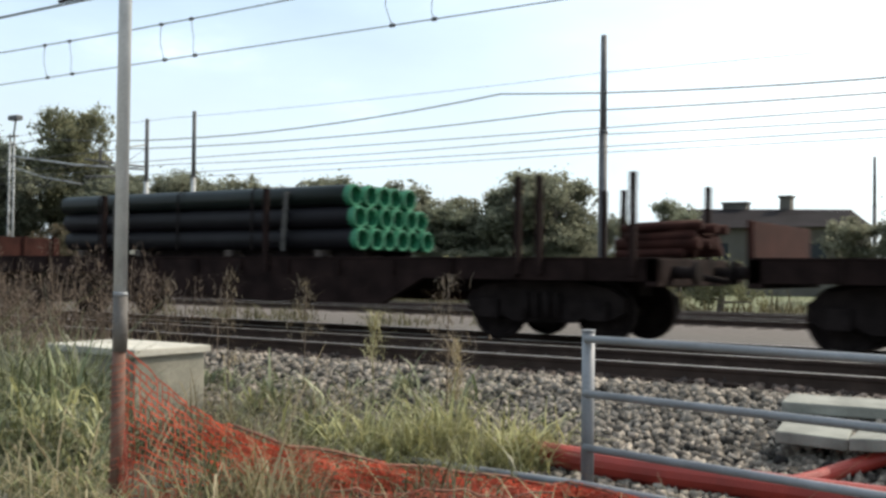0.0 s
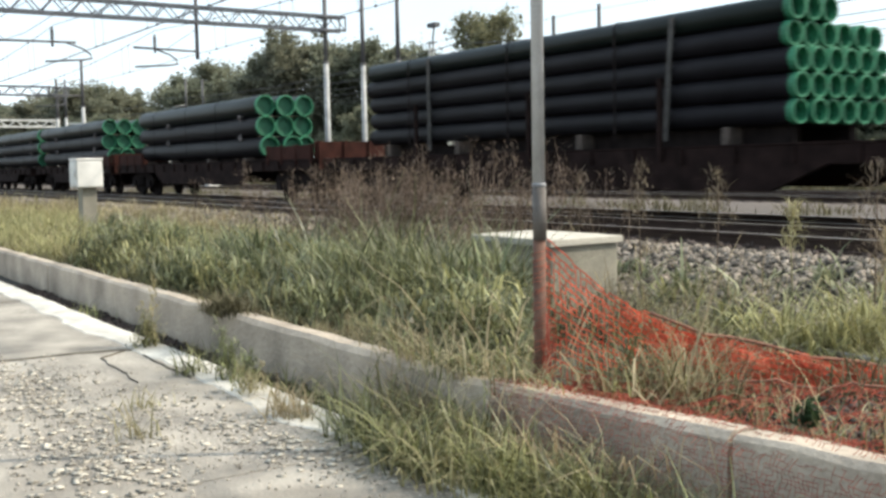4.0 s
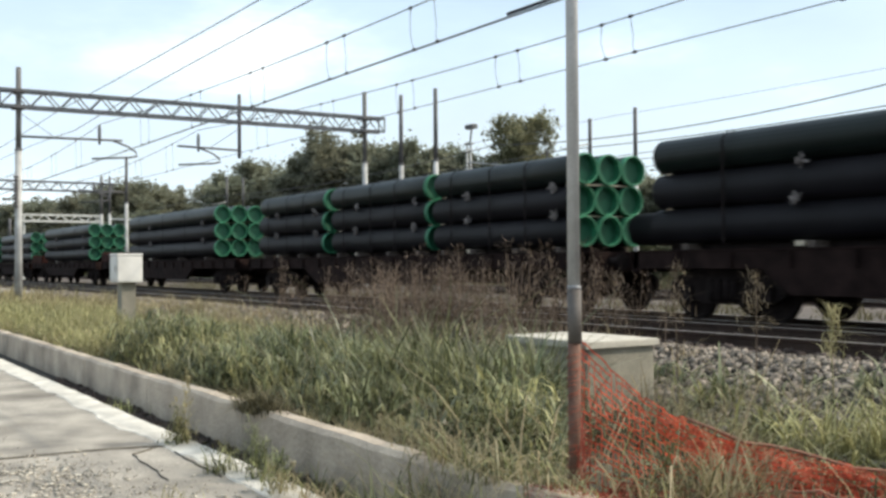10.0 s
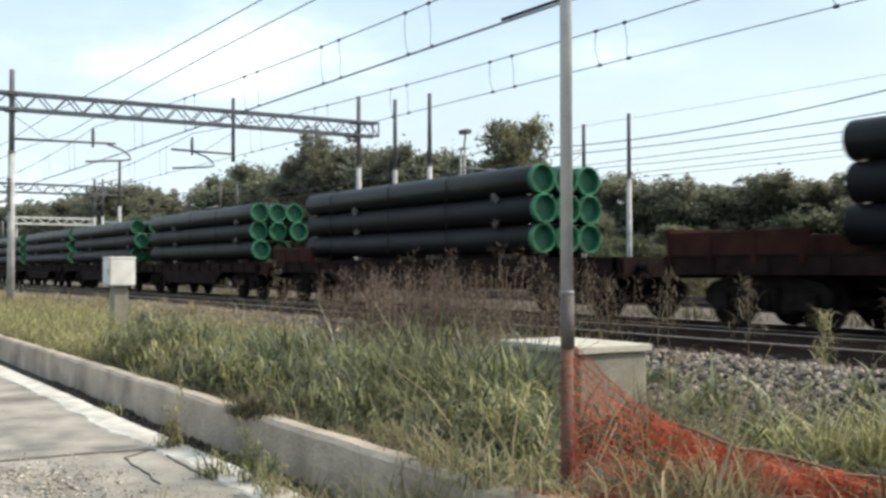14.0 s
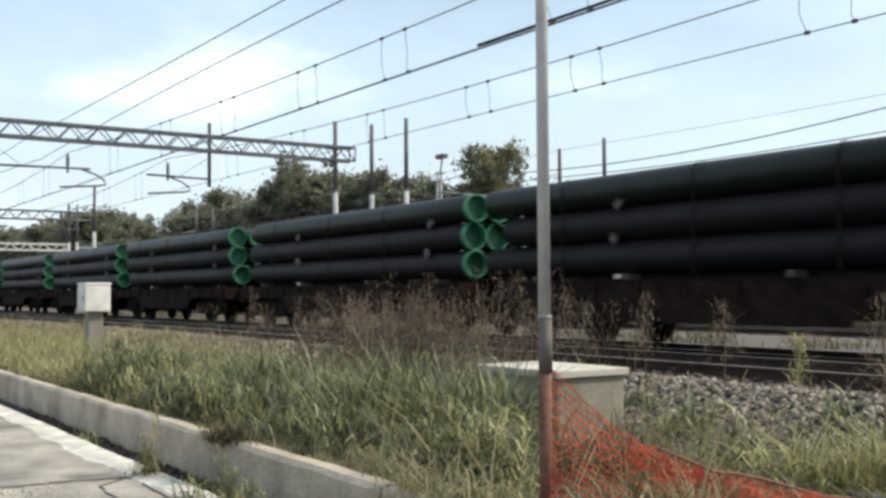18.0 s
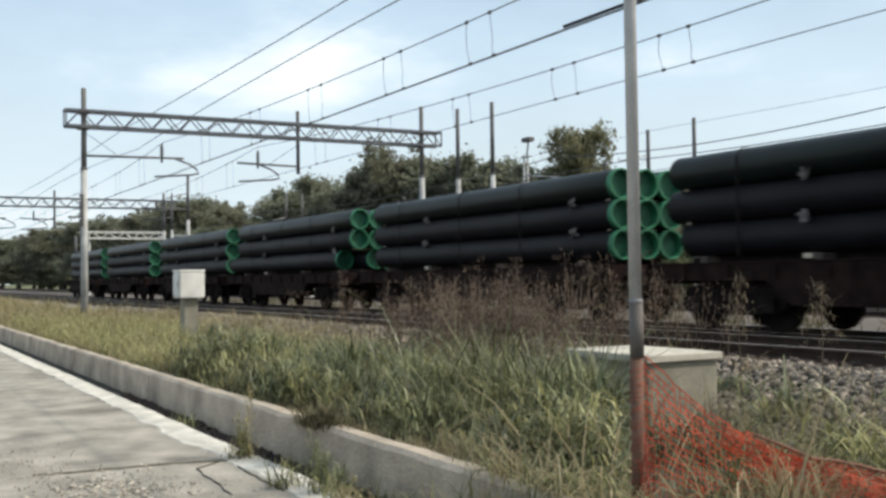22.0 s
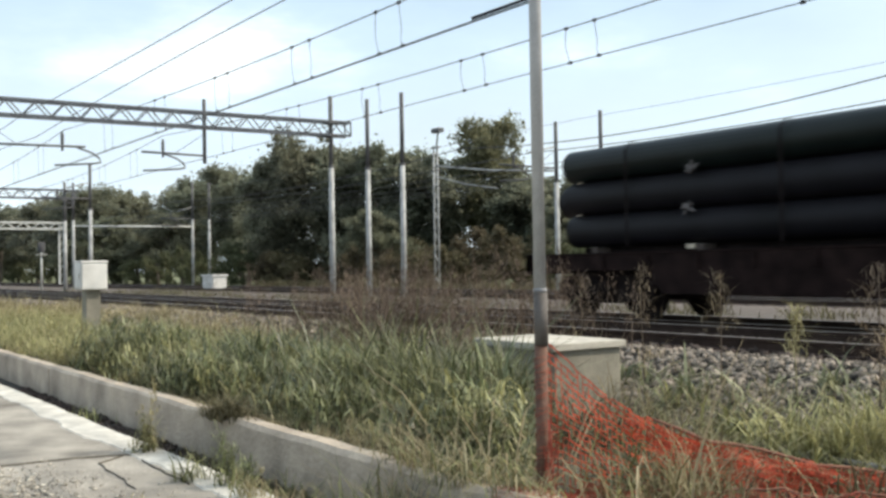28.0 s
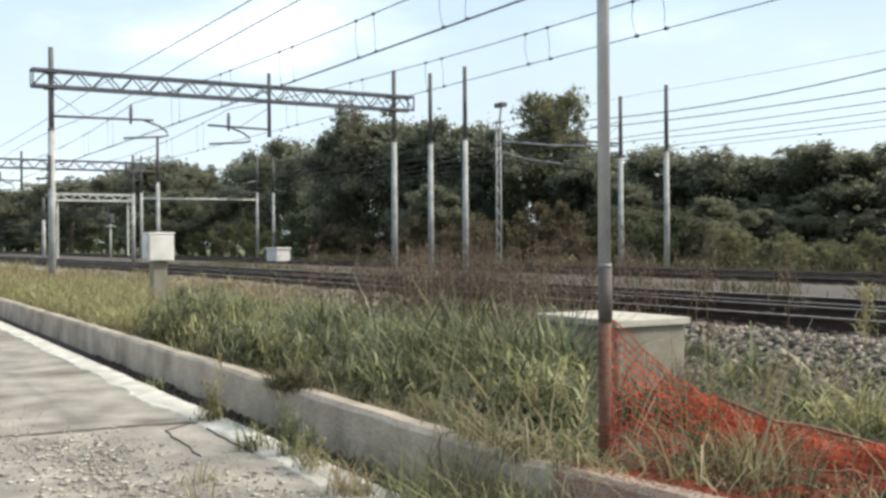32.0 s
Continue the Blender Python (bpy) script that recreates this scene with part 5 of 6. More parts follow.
    # stakes
    sm = shared("stake", lambda: mesh_of("stake", box(bmesh.new(), -0.045, 0.045, -0.04, 0.04, 1.0, 2.42, 0.01), M_RUST))
    for x in stakes:
        for y in (-1.46, 1.46):
            part("stake", sm, None, t, m=pose(x - (front + rear) / 2, y, 0, 0, 0, 0))
    return t


# stack fronts, lengths, layers and pipe radius; then the wagons under them
for k, (front, length, rows, r) in enumerate((
        (-10.96, 7.7, (6, 6, 5), 0.185), (-30.63, 7.8, (6, 6, 6), 0.185), (-47.1, 12.9, (6, 6, 6, 6, 3), 0.2015), (-67.42, 11.6, (3, 3, 3), 0.325),
        (-84.16, 11.6, (3, 3, 3), 0.325), (-96.54, 12.0, (3, 3, 3), 0.325), (-110.84, 5.5, (3, 3, 3), 0.325), (-116.68, 5.5, (3, 3, 3), 0.325), (-122.66, 5.1, (3, 3, 3), 0.325),
        (-132.25, 11.85, (3, 3, 3), 0.325), (-151.92, 11.5, (3, 3, 3), 0.325), (-167.85, 11.7, (3, 3, 3), 0.325), (-181.6, 11.7, (3, 3, 3), 0.325), (-195.03, 12.25, (3, 3, 3), 0.325),
        (-209.05, 11.7, (3, 3, 3), 0.325), (-222.3, 11.7, (3, 3, 3), 0.325), (-235.9, 11.7, (3, 3, 3), 0.325), (-249.4, 11.7, (3, 3, 3), 0.325), (-262.75, 11.7, (3, 3, 3), 0.325),
        (-276.87, 11.7, (3, 3, 3), 0.325), (-290.54, 11.7, (3, 3, 3), 0.325))):
    pipe_load(front, length, rows, r, 20 + k)
for k, (front, rear, boards, stakes) in enumerate((
        (16.0, -4.85, "e", ()), (-4.85, -21.6, "", (-5.8, -7.25, -7.6, -12.6, -16.9)), (-21.6, -40.6, "F", (-27.5, -32.6, -37.9, -39.9)), (-40.6, -62.2, "F", (-41.8, -49.6, -53.2, -57.4)),
        (-62.2, -81.2, "FR", ()), (-81.2, -95.9, "F", ()), (-95.9, -109.2, "", ()), (-109.2, -128.3, "", ()), (-128.3, -148.1, "R", ()), (-148.1, -165.7, "R", ()),
        (-165.7, -180.4, "", ()), (-180.4, -194.1, "", ()), (-194.1, -207.9, "", ()), (-207.9, -221.5, "", ()), (-221.5, -234.9, "", ()), (-234.9, -248.6, "", ()),
        (-248.6, -262.0, "", ()), (-262.0, -275.8, "", ()), (-275.8, -289.6, "", ()), (-289.6, -303.6, "", ()))):
    wagon(front, rear, boards, stakes, k)


def rusty_bundle():
    """Short rusty steel sections lying on the leading wagon."""
    t = thing("scrap_load", "rust-red steel sections lying on the leading wagon", "steel load", pose(-6.1, YT, DECK))
    TRAIN.append((t, -6.1))
    rng = random.Random(4)
    for k in range(16):
        bm = bmesh.new()
        r = rng.uniform(0.06, 0.10)
        y, z = 0.25 + (k % 4) * 0.3, r + 0.002 + (k // 4) * 0.13
        rod(bm, (-0.6 + rng.uniform(-0.15, 0.15), y + rng.uniform(-0.1, 0.1), z), (0.55 + rng.uniform(-0.2, 0.2), y + rng.uniform(-0.1, 0.1), z + rng.uniform(0, 0.06)), r, n=10)
        part("steel_section", bm, M_REDBOARD, t)


# ---- plants ----
def blades(name, xs, ys, h, w, lean, material, label, seed, base=None, kind="stuff", segs=3, size=None, way=None):
    """Many narrow bent blades, each a strip that tapers to its tip. size: a factor for each blade's height."""
    rng = np.random.default_rng(seed)
    n = len(xs)
    z = np.interp(ys, [p[0] for p in PROFILE], [p[1] for p in PROFILE]) if base is None else base
    hh = h * rng.uniform(0.4, 1.15, n) * (1 if size is None else size * np.clip(0.3 + (ys - 3.6) * 0.75, 0.3, 1.0))
    a = rng.uniform(0, math.tau, n)
    d = np.stack([np.cos(a), np.sin(a)], 1)
    s = np.stack([-d[:, 1], d[:, 0]], 1) * (w * rng.uniform(0.5, 1.4, n))[:, None]
    ln = lean * rng.uniform(0.1, 1.6, n) * hh
    droop = lean * rng.uniform(0.0, 0.75, n)
    pts = []
    for k in range(segs + 1):
        u = k / segs
        c = np.stack([xs + d[:, 0] * ln * u * u, ys + d[:, 1] * ln * u * u, z - 0.02 + hh * (u - droop * u * u * u)], 1)
        e = (1 - 0.8 * u * u) * 0.5
        for q in (-1, 1):
            pts.append(c + np.concatenate([s * q * e, np.zeros((n, 1))], 1))
    v = np.stack(pts, 1).reshape(-1, 3)
    m = 2 * (segs + 1)
    f = np.array([(2 * k, 2 * k + 1, 2 * k + 3, 2 * k + 2) for k in range(segs)])
    faces = (f[None] + m * np.arange(n)[:, None, None]).reshape(-1, 4)
    ob = new(name, sheet(name, v, faces, material))
    return tagged(ob, label, "grass", kind=kind)


def tufts(n_tuft, per, xr, yr, spread, seed, patch=0.0, ymin=3.63):
    """Places of blades in tufts, and a height factor for each; patch thins them out in uneven areas."""
    rng = np.random.default_rng(seed)
    cx, cy = rng.uniform(*xr, n_tuft), rng.uniform(*yr, n_tuft)
    f = np.array([0.5 + 0.5 * noise.noise((x * 0.8, y * 0.8, seed * 1.7)) + 0.35 * noise.noise((x * 2.3, y * 2.3, seed * 0.7)) for x, y in zip(cx, cy)])
    keep = f > patch
    cx, cy, f = cx[keep], cy[keep], f[keep]
    n = len(cx)
    sz = np.clip(0.2 + 1.3 * f, 0.3, 1.5) * rng.uniform(0.7, 1.2, n)
    x = np.repeat(cx, per) + rng.normal(0, spread, n * per)
    y = np.clip(np.repeat(cy, per) + rng.normal(0, spread, n * per), ymin, 40)
    return x, y, np.repeat(sz, per)


def leaves(t, h, w, length, m, name, label, seed):
    """Short blades at all heights up the stems of the tufts t."""
    rng = np.random.default_rng(seed)
    x, y, sz = t
    z = np.interp(y, [p[0] for p in PROFILE], [p[1] for p in PROFILE]) + h * sz * rng.uniform(0.05, 0.85, len(x))
    blades(name, x, y, length, w, 1.1, m, label, seed + 1, base=z, segs=2)


def left_of_sight(t, az):
    """Only the places left of a line of sight from the camera, cut to fit its view."""
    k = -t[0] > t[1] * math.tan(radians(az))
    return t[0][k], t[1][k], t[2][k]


def build_grass():
    def lay(name, t, h, w, lean, m, label, seed):
        blades(name, t[0], t[1], h, w, lean, m, label, seed, size=t[2])

    lab = "tall green and yellow grass between kerb and ballast"
    near = left_of_sight(tufts(1500, 12, (-15, -4.7), (3.9, 6.6), 0.10, 11, 0.34), 51.5)
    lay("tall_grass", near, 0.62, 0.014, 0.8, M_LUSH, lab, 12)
    leaves(left_of_sight(tufts(1700, 22, (-15, -4.7), (3.9, 6.6), 0.11, 11, 0.34), 51.5), 0.5, 0.020, 0.2, M_LUSH, "leafy_weeds", "leafy green weeds among the tall grass", 52)
    leaves(left_of_sight(tufts(900, 12, (-15, -4.7), (3.9, 6.6), 0.11, 44, 0.45), 51.5), 0.52, 0.018, 0.22, M_YELLOW, "leafy_weeds", "yellowing leaves among the tall grass", 54)
    lay("tall_grass", left_of_sight(tufts(420, 9, (-12, -4.9), (4.0, 6.4), 0.08, 45, 0.35), 51.5), 0.66, 0.026, 0.8, M_LUSH, "broad-leaved green reeds in the grass strip", 46)
    lay("tall_grass", left_of_sight(tufts(260, 16, (-9.2, -5.6), (4.3, 5.9), 0.09, 65, 0.3), 53.0), 0.74, 0.017, 0.75, M_LUSH, "high green grass hiding part of the concrete block", 66)
    lay("tall_grass", left_of_sight(tufts(150, 18, (-9.6, -6.9), (4.9, 6.3), 0.09, 81, 0.2), 52.2), 0.95, 0.017, 0.7, M_LUSH, "high green grass hiding part of the concrete block", 82)
    lay("low_grass", tufts(95, 14, (-8.4, -5.0), (5.2, 6.38), 0.10, 83, 0.25), 0.36, 0.014, 0.9, M_GRASS, "low green grass before the concrete block", 84)
    lay("scrub_grass", tufts(200, 13, (-8.0, -4.4), (4.6, 6.35), 0.12, 85, 0.25), 0.52, 0.012, 0.8, M_SCRUB, "brown withered weeds before the concrete block", 86)
    low = tufts(420, 14, (-7.2, -3.9), (3.9, 6.6), 0.10, 47, 0.4)
    lay("low_grass", low, 0.26, 0.014, 0.9, M_GRASS, "low green grass before the concrete block", 48)
    leaves(tufts(1500, 18, (-34, -12), (3.75, 7.4), 0.15, 13, 0.3), 0.5, 0.012, 0.2, M_YELLOW, "leafy_weeds", "yellow-green leafy weeds beside the kerb", 56)
    lay("yellow_grass", tufts(1500, 18, (-32, -11), (3.75, 7.6), 0.15, 13, 0.3), 0.54, 0.011, 0.8, M_YELLOW, "yellowing grass between kerb and ballast", 14)
    lay("tall_grass", tufts(480, 16, (-32, -13), (3.75, 7.6), 0.15, 23, 0.45), 0.5, 0.012, 0.8, M_GRASS, lab, 24)
    lay("yellow_grass", tufts(1800, 18, (-90, -30), (3.75, 8.2), 0.3, 25, 0.2), 0.64, 0.028, 0.6, M_YELLOW, "yellowing grass between kerb and ballast", 26)
    lay("dry_grass", tufts(700, 10, (-40, -6.2), (3.65, 7.8), 0.10, 15, 0.3), 0.66, 0.010, 0.8, M_DRY, "dry straw-coloured stalks among the grass", 16)
    lay("tall_grass", tufts(24, 16, (-8.5, -5.0), (6.4, 8.1), 0.07, 17, 0.5), 0.40, 0.017, 0.9, M_GRASS, "green grass tufts growing through the ballast", 18)
    lay("tall_grass", tufts(46, 12, (-7.6, -4.9), (6.4, 8.0), 0.08, 61, 0.42), 0.38, 0.032, 1.1, M_GRASS, "broad-leaved green weeds growing through the ballast", 62)
    lay("tall_grass", tufts(34, 10, (-9.0, -5.0), (7.0, 8.6), 0.08, 97, 0.38), 0.42, 0.034, 1.1, M_BROAD, "pale broad-leaved weeds among the ballast stones", 98)
    lay("tall_grass", left_of_sight(tufts(200, 9, (-10, -4.9), (4.0, 6.2), 0.08, 99, 0.3), 51.5), 0.62, 0.026, 0.9, M_BROAD, "pale broad-leaved blades in the tall grass", 100)
    lay("dry_grass", tufts(26, 9, (-7.6, -4.6), (6.0, 8.2), 0.12, 63, 0.35), 0.5, 0.010, 0.9, M_DRY, "dry stalks rising from the ballast", 64)
    lay("tall_grass", tufts(25, 20, (-6.2, -3.7), (5.2, 6.9), 0.10, 29, 0.3), 0.5, 0.017, 0.9, M_GRASS, "green grass tufts by the net", 32)
    lay("dry_grass", tufts(44, 16, (-4.4, -1.0), (3.66, 5.2), 0.10, 19, 0.2), 0.22, 0.010, 0.8, M_DRY, "dry straw-coloured stalks by the net", 20)
    lay("tall_grass", tufts(15, 14, (-4.45, -3.95), (3.72, 4.4), 0.07, 67), 0.62, 0.012, 0.8, M_GRASS, "green stalks growing through the net", 68)
    lay("dry_grass", tufts(26, 14, (-4.45, -3.8), (3.72, 4.6), 0.08, 69), 0.6, 0.008, 0.8, M_DRY, "dry stalks growing through the net", 70)
    lay("tall_grass", tufts(20, 12, (-4.4, -1.0), (3.66, 4.6), 0.10, 33, 0.3), 0.26, 0.014, 0.9, M_GRASS, "low grass by the net", 34)
    lay("yellow_grass", tufts(34, 40, (-5.3, -3.9), (6.6, 7.5), 0.12, 27), 0.7, 0.018, 0.9, M_YELLOW, "clump of bright yellow-green grass on the ballast", 28)
    lay("dry_grass", left_of_sight(tufts(260, 10, (-12, -4.7), (3.68, 6.3), 0.10, 87, 0.3), 51.5), 0.62, 0.009, 0.85, M_DRY, "dry straw-coloured stalks among the grass", 88)
    lay("dead_grass", tufts(240, 14, (-11, -4.9), (3.64, 4.05), 0.07, 89, 0.3), 0.34, 0.010, 1.1, M_DRY, "dead pale grass lying over the kerb", 92)
    lay("low_weeds", tufts(120, 9, (-9.5, -4.4), (6.6, 8.5), 0.06, 101, 0.42), 0.2, 0.022, 1.0, M_BROAD, "low leafy weeds between the ballast stones", 102)
    lay("low_weeds", tufts(130, 9, (-9.5, -4.4), (6.6, 8.4), 0.06, 103, 0.42), 0.22, 0.016, 1.0, M_GRASS, "low leafy weeds between the ballast stones", 104)
    lay("dry_grass", tufts(900, 14, (-40, -10), (7.2, 9.2), 0.16, 105, 0.25), 0.34, 0.014, 0.8, M_DRY, "tan withered grass along the ballast", 106)
    lay("yellow_grass", tufts(420, 12, (-40, -10.5), (7.0, 8.8), 0.16, 107, 0.35), 0.34, 0.013, 0.8, M_YELLOW, "yellowing grass along the ballast", 108)
    lay("scrub_grass", tufts(42, 14, (-4.45, -3.45), (3.9, 5.6), 0.10, 109), 0.5, 0.012, 0.8, M_SCRUB, "brown withered weeds behind the net", 110)
    # thin growth in the ballast and beyond the tracks
    lay("dry_grass", tufts(170, 12, (-34, -8), (7.6, 9.1), 0.10, 35, 0.45), 0.4, 0.012, 0.8, M_DRY, "dry stalks rising from the ballast", 36)
    lay("yellow_grass", tufts(700, 12, (-75, -14), (16.6, 24.5), 0.25, 37, 0.5), 0.42, 0.03, 0.7, M_SCRUB, "thin brown weeds beyond the tracks", 38)
    lay("scrub_grass", tufts(1200, 12, (-80, -4), (33.5, 38.5), 0.3, 39, 0.3), 0.8, 0.05, 0.6, M_SCRUB, "brown scrub beyond the sidings", 40)
    # thin stalks that grow up through the slack net
    lay("dry_grass", tufts(26, 8, (-4.3, -1.4), (3.68, 4.5), 0.10, 93), 0.75, 0.007, 0.7, M_DRY, "thin dry stalks growing through the net", 94)
    lay("tall_grass", tufts(22, 9, (-4.3, -1.4), (3.68, 4.3), 0.10, 95), 0.7, 0.009, 0.8, M_GRASS, "thin green stalks growing through the net", 96)
    # single long straws that lean over the kerb and the net
    rng = np.random.default_rng(50)
    n = 70
    blades("long_straw", rng.uniform(-6.5, -3.6, n), rng.uniform(3.66, 4.3, n), 0.85, 0.013, 0.95, M_DRY, "long pale straws leaning over kerb and net", 51)
    # weeds in the gutter and over the paving's edge
    rng = np.random.default_rng(21)
    for k, (cx, cy, n, h, sx, m) in enumerate(((-9.27, 2.98, 60, 0.3, 0.06, M_GRASS), (-7.3, 3.0, 40, 0.3, 0.12, M_GRASS), (-7.77, 2.85, 60, 0.3, 0.08, M_GRASS), (-6.05, 2.85, 120, 0.30, 0.10, M_DRY), (-5.2, 2.92, 260, 0.40, 0.20, M_GRASS),
                                               (-4.6, 2.85, 320, 0.42, 0.20, M_GRASS), (-4.0, 2.95, 320, 0.42, 0.2, M_GRASS), (-3.4, 3.0, 300, 0.42, 0.2, M_GRASS), (-2.6, 3.0, 300, 0.4, 0.3, M_GRASS), (-4.4, 3.2, 260, 0.42, 0.35, M_GRASS), (-3.3, 3.2, 230, 0.36, 0.4, M_GRASS), (-2.2, 3.2, 180, 0.36, 0.4, M_GRASS), (-3.6, 3.25, 120, 0.6, 0.5, M_DRY), (-4.9, 3.1, 90, 0.5, 0.25, M_DRY), (-4.3, 2.8, 120, 0.4, 0.3, M_DRY), (-6.6, 3.2, 120, 0.22, 0.3, M_GRASS), (-8.4, 3.2, 90, 0.2, 0.3, M_GRASS),
                                               (-6.9, 2.2, 26, 0.25, 0.05, M_DRY), (-6.1, 1.9, 26, 0.3, 0.05, M_DRY), (-12.0, 3.2, 60, 0.2, 0.25, M_GRASS))):
        blades("weed_tuft", cx + rng.normal(0, sx, n), cy + rng.normal(0, 0.07, n), h, 0.011, 0.9, m, "dry weed tuft at the edge of the paving" if m is M_DRY else "green weed tuft in the gutter", 60 + k, base=np.full(n, -0.02))
    # feathery weeds: thin upright stems beset with small leaves
    for k, (cx, cy, stems, h, m) in enumerate(((-9.27, 2.99, 9, 0.34, M_GRASS), (-9.24, 3.03, 5, 0.66, M_YELLOW), (-7.62, 3.04, 4, 0.5, M_GRASS), (-7.35, 3.0, 7, 0.34, M_GRASS), (-6.95, 2.95, 6, 0.3, M_GRASS), (-6.7, 2.9, 5, 0.26, M_DRY))):
        sx, sy, sh = cx + rng.normal(0, 0.05, stems), cy + rng.normal(0, 0.03, stems), h * rng.uniform(0.6, 1.05, stems)
        blades("feathery_weed", sx, sy, h, 0.006, 0.15, m, "thin upright weed stems in the gutter", 140 + k, base=np.full(stems, -0.03))
        i, u = rng.integers(0, stems, stems * 42), rng.uniform(0.12, 1.0, stems * 42)
        w = 0.055 * (1.15 - u)
        blades("feathery_weed", sx[i] + rng.normal(0, 1, len(i)) * w, sy[i] + rng.normal(0, 1, len(i)) * w, 0.07, 0.008, 1.0, m, "feathery weed with small leaves in the gutter", 150 + k, base=sh[i] * u, segs=2)
    n = 500
    blades("kerb_weed", -8.62 + rng.normal(0, 0.16, n), 3.5 + rng.normal(0, 0.07, n), 0.26, 0.012, 1.2, M_SCRUB, "brown weed hanging over the kerb", 90, base=np.full(n, 0.33))

    for k, (m, h, n, word) in enumerate(((M_DRY, 0.42, 210, "dead pale grass"), (M_GRASS, 0.36, 220, "green grass"))):
        x = rng.normal(-5.15, 0.42, n)
        blades("kerb_weed", x, 3.53 + rng.normal(0, 0.07, n), h, 0.010, 1.25, m, word + " hanging over the kerb beside the post", 120 + k, base=np.full(n, 0.33))
    n = 420
    blades("weed_tuft", rng.normal(-5.1, 0.4, n), 3.25 + rng.normal(0, 0.09, n), 0.5, 0.010, 0.8, M_GRASS, "green weeds in the gutter below the post", 125, base=np.full(n, -0.05))
    blades("weed_tuft", rng.normal(-5.0, 0.5, 160), 3.25 + rng.normal(0, 0.09, 160), 0.6, 0.008, 0.8, M_DRY, "dry stalks in the gutter below the post", 126, base=np.full(160, -0.05))


build_grass()


def weed_stalks():
    """Reddish seeding weeds that stand before the track."""
    rng = np.random.default_rng(41)
    n = 270
    cx, cy = np.concatenate([rng.normal(-13.2, 2.0, 235), rng.uniform(-22, -9, 35)]), rng.uniform(7.4, 9.1, n)
    hs = np.clip(rng.normal(1.0, 0.22, n), 0.45, 1.45)
    lx, ly = rng.normal(0, 0.14, n), rng.normal(0, 0.1, n)
    bm = bmesh.new()
    for x, y, h, a, b in zip(cx, cy, hs, lx, ly):
        z = ground_z(y)
        rod(bm, (x, y, z), (x + a, y + b, z + h), 0.006, 0.003, 4, False)
    solo("weed_stalks", bm, M_WEED, "thin red-brown seeding weed stalks before the track", "weeds", kind="stuff")
    m = n * 62
    i = rng.integers(0, n, m)
    u = rng.uniform(0.3, 1.02, m) ** 0.8
    wide = 0.19 * (1.15 - u) + 0.03
    px, py = cx[i] + lx[i] * u + rng.normal(0, 1, m) * wide, cy[i] + ly[i] * u + rng.normal(0, 1, m) * wide
    base = np.array([ground_z(y) for y in cy])[i] + hs[i] * u
    blades("weed_heads", px, py, 0.10, 0.0115, 0.9, M_WEED, "red-brown weed seed heads before the track", 42, base=base, segs=1)


def plume_weed(x, y, h, label, m, seed, wide=0.1):
    """One tall weed: a stem with a loose cone of seed heads."""
    t = thing("tall_weed", label, "weed", pose(x, y, ground_z(y)))
    rng = np.random.default_rng(seed)
    bm = bmesh.new()
    rod(bm, (0, 0, -0.05), (rng.normal(0, 0.06), rng.normal(0, 0.05), h), 0.009, 0.004, 5, False)
    part("stem", bm, m, t)
    n = 150
    u = rng.uniform(0.5, 1.0, n)
    px, py = rng.normal(0, 1, n) * wide * (1.25 - u) * 1.4, rng.normal(0, 1, n) * wide * (1.25 - u) * 1.4
    ob = blades("seed_head", px, py, 0.15, 0.010, 1.3, m, "", seed, base=h * u - 0.04, segs=2)
    ob.parent = t
    for key in ("label", "category"):
        if key in ob:
            del ob[key]


plume_weed(-5.15, 7.75, 1.42, "pale feathery tall weed standing before the track", M_WEED, 71, 0.16)
plume_weed(-8.3, 8.2, 1.35, "tall dry weed beside the concrete block", M_WEED, 72, 0.10)
plume_weed(-9.2, 8.1, 1.25, "tall dry weed beside the concrete block", M_WEED, 73, 0.09)
plume_weed(-7.4, 8.4, 1.2, "tall dry weed beside the concrete block", M_WEED, 74, 0.10)
plume_weed(-6.3, 8.2, 0.95, "tall dry weed on the ballast", M_DRY, 75, 0.06)
plume_weed(-4.75, 7.3, 1.0, "tall straw-coloured weed in the grass clump", M_DRY, 76, 0.05)


weed_stalks()


def sapling():
    t = thing("sapling", "small dark green leafy sapling beside the net", "sapling", pose(-3.02, 3.98, 0.24))
    rng = np.random.default_rng(81)
    bm = bmesh.new()
    rod(bm, (0, 0, -0.03), (0.02, 0, 0.24), 0.006, 0.004, 5, False)
    part("stem", bm, M_BARK, t)
    blobs = [(rng.normal(0, 0.035), rng.normal(0, 0.035), 0.17 + rng.normal(0, 0.03), 0.035) for _ in range(6)]
    part("leaves", crown_mesh("leaves", 82, blobs, 0.02, 160, leafy("sapling_leaves", (0.018, 0.04, 0.015), (0.04, 0.075, 0.03))), None, t)


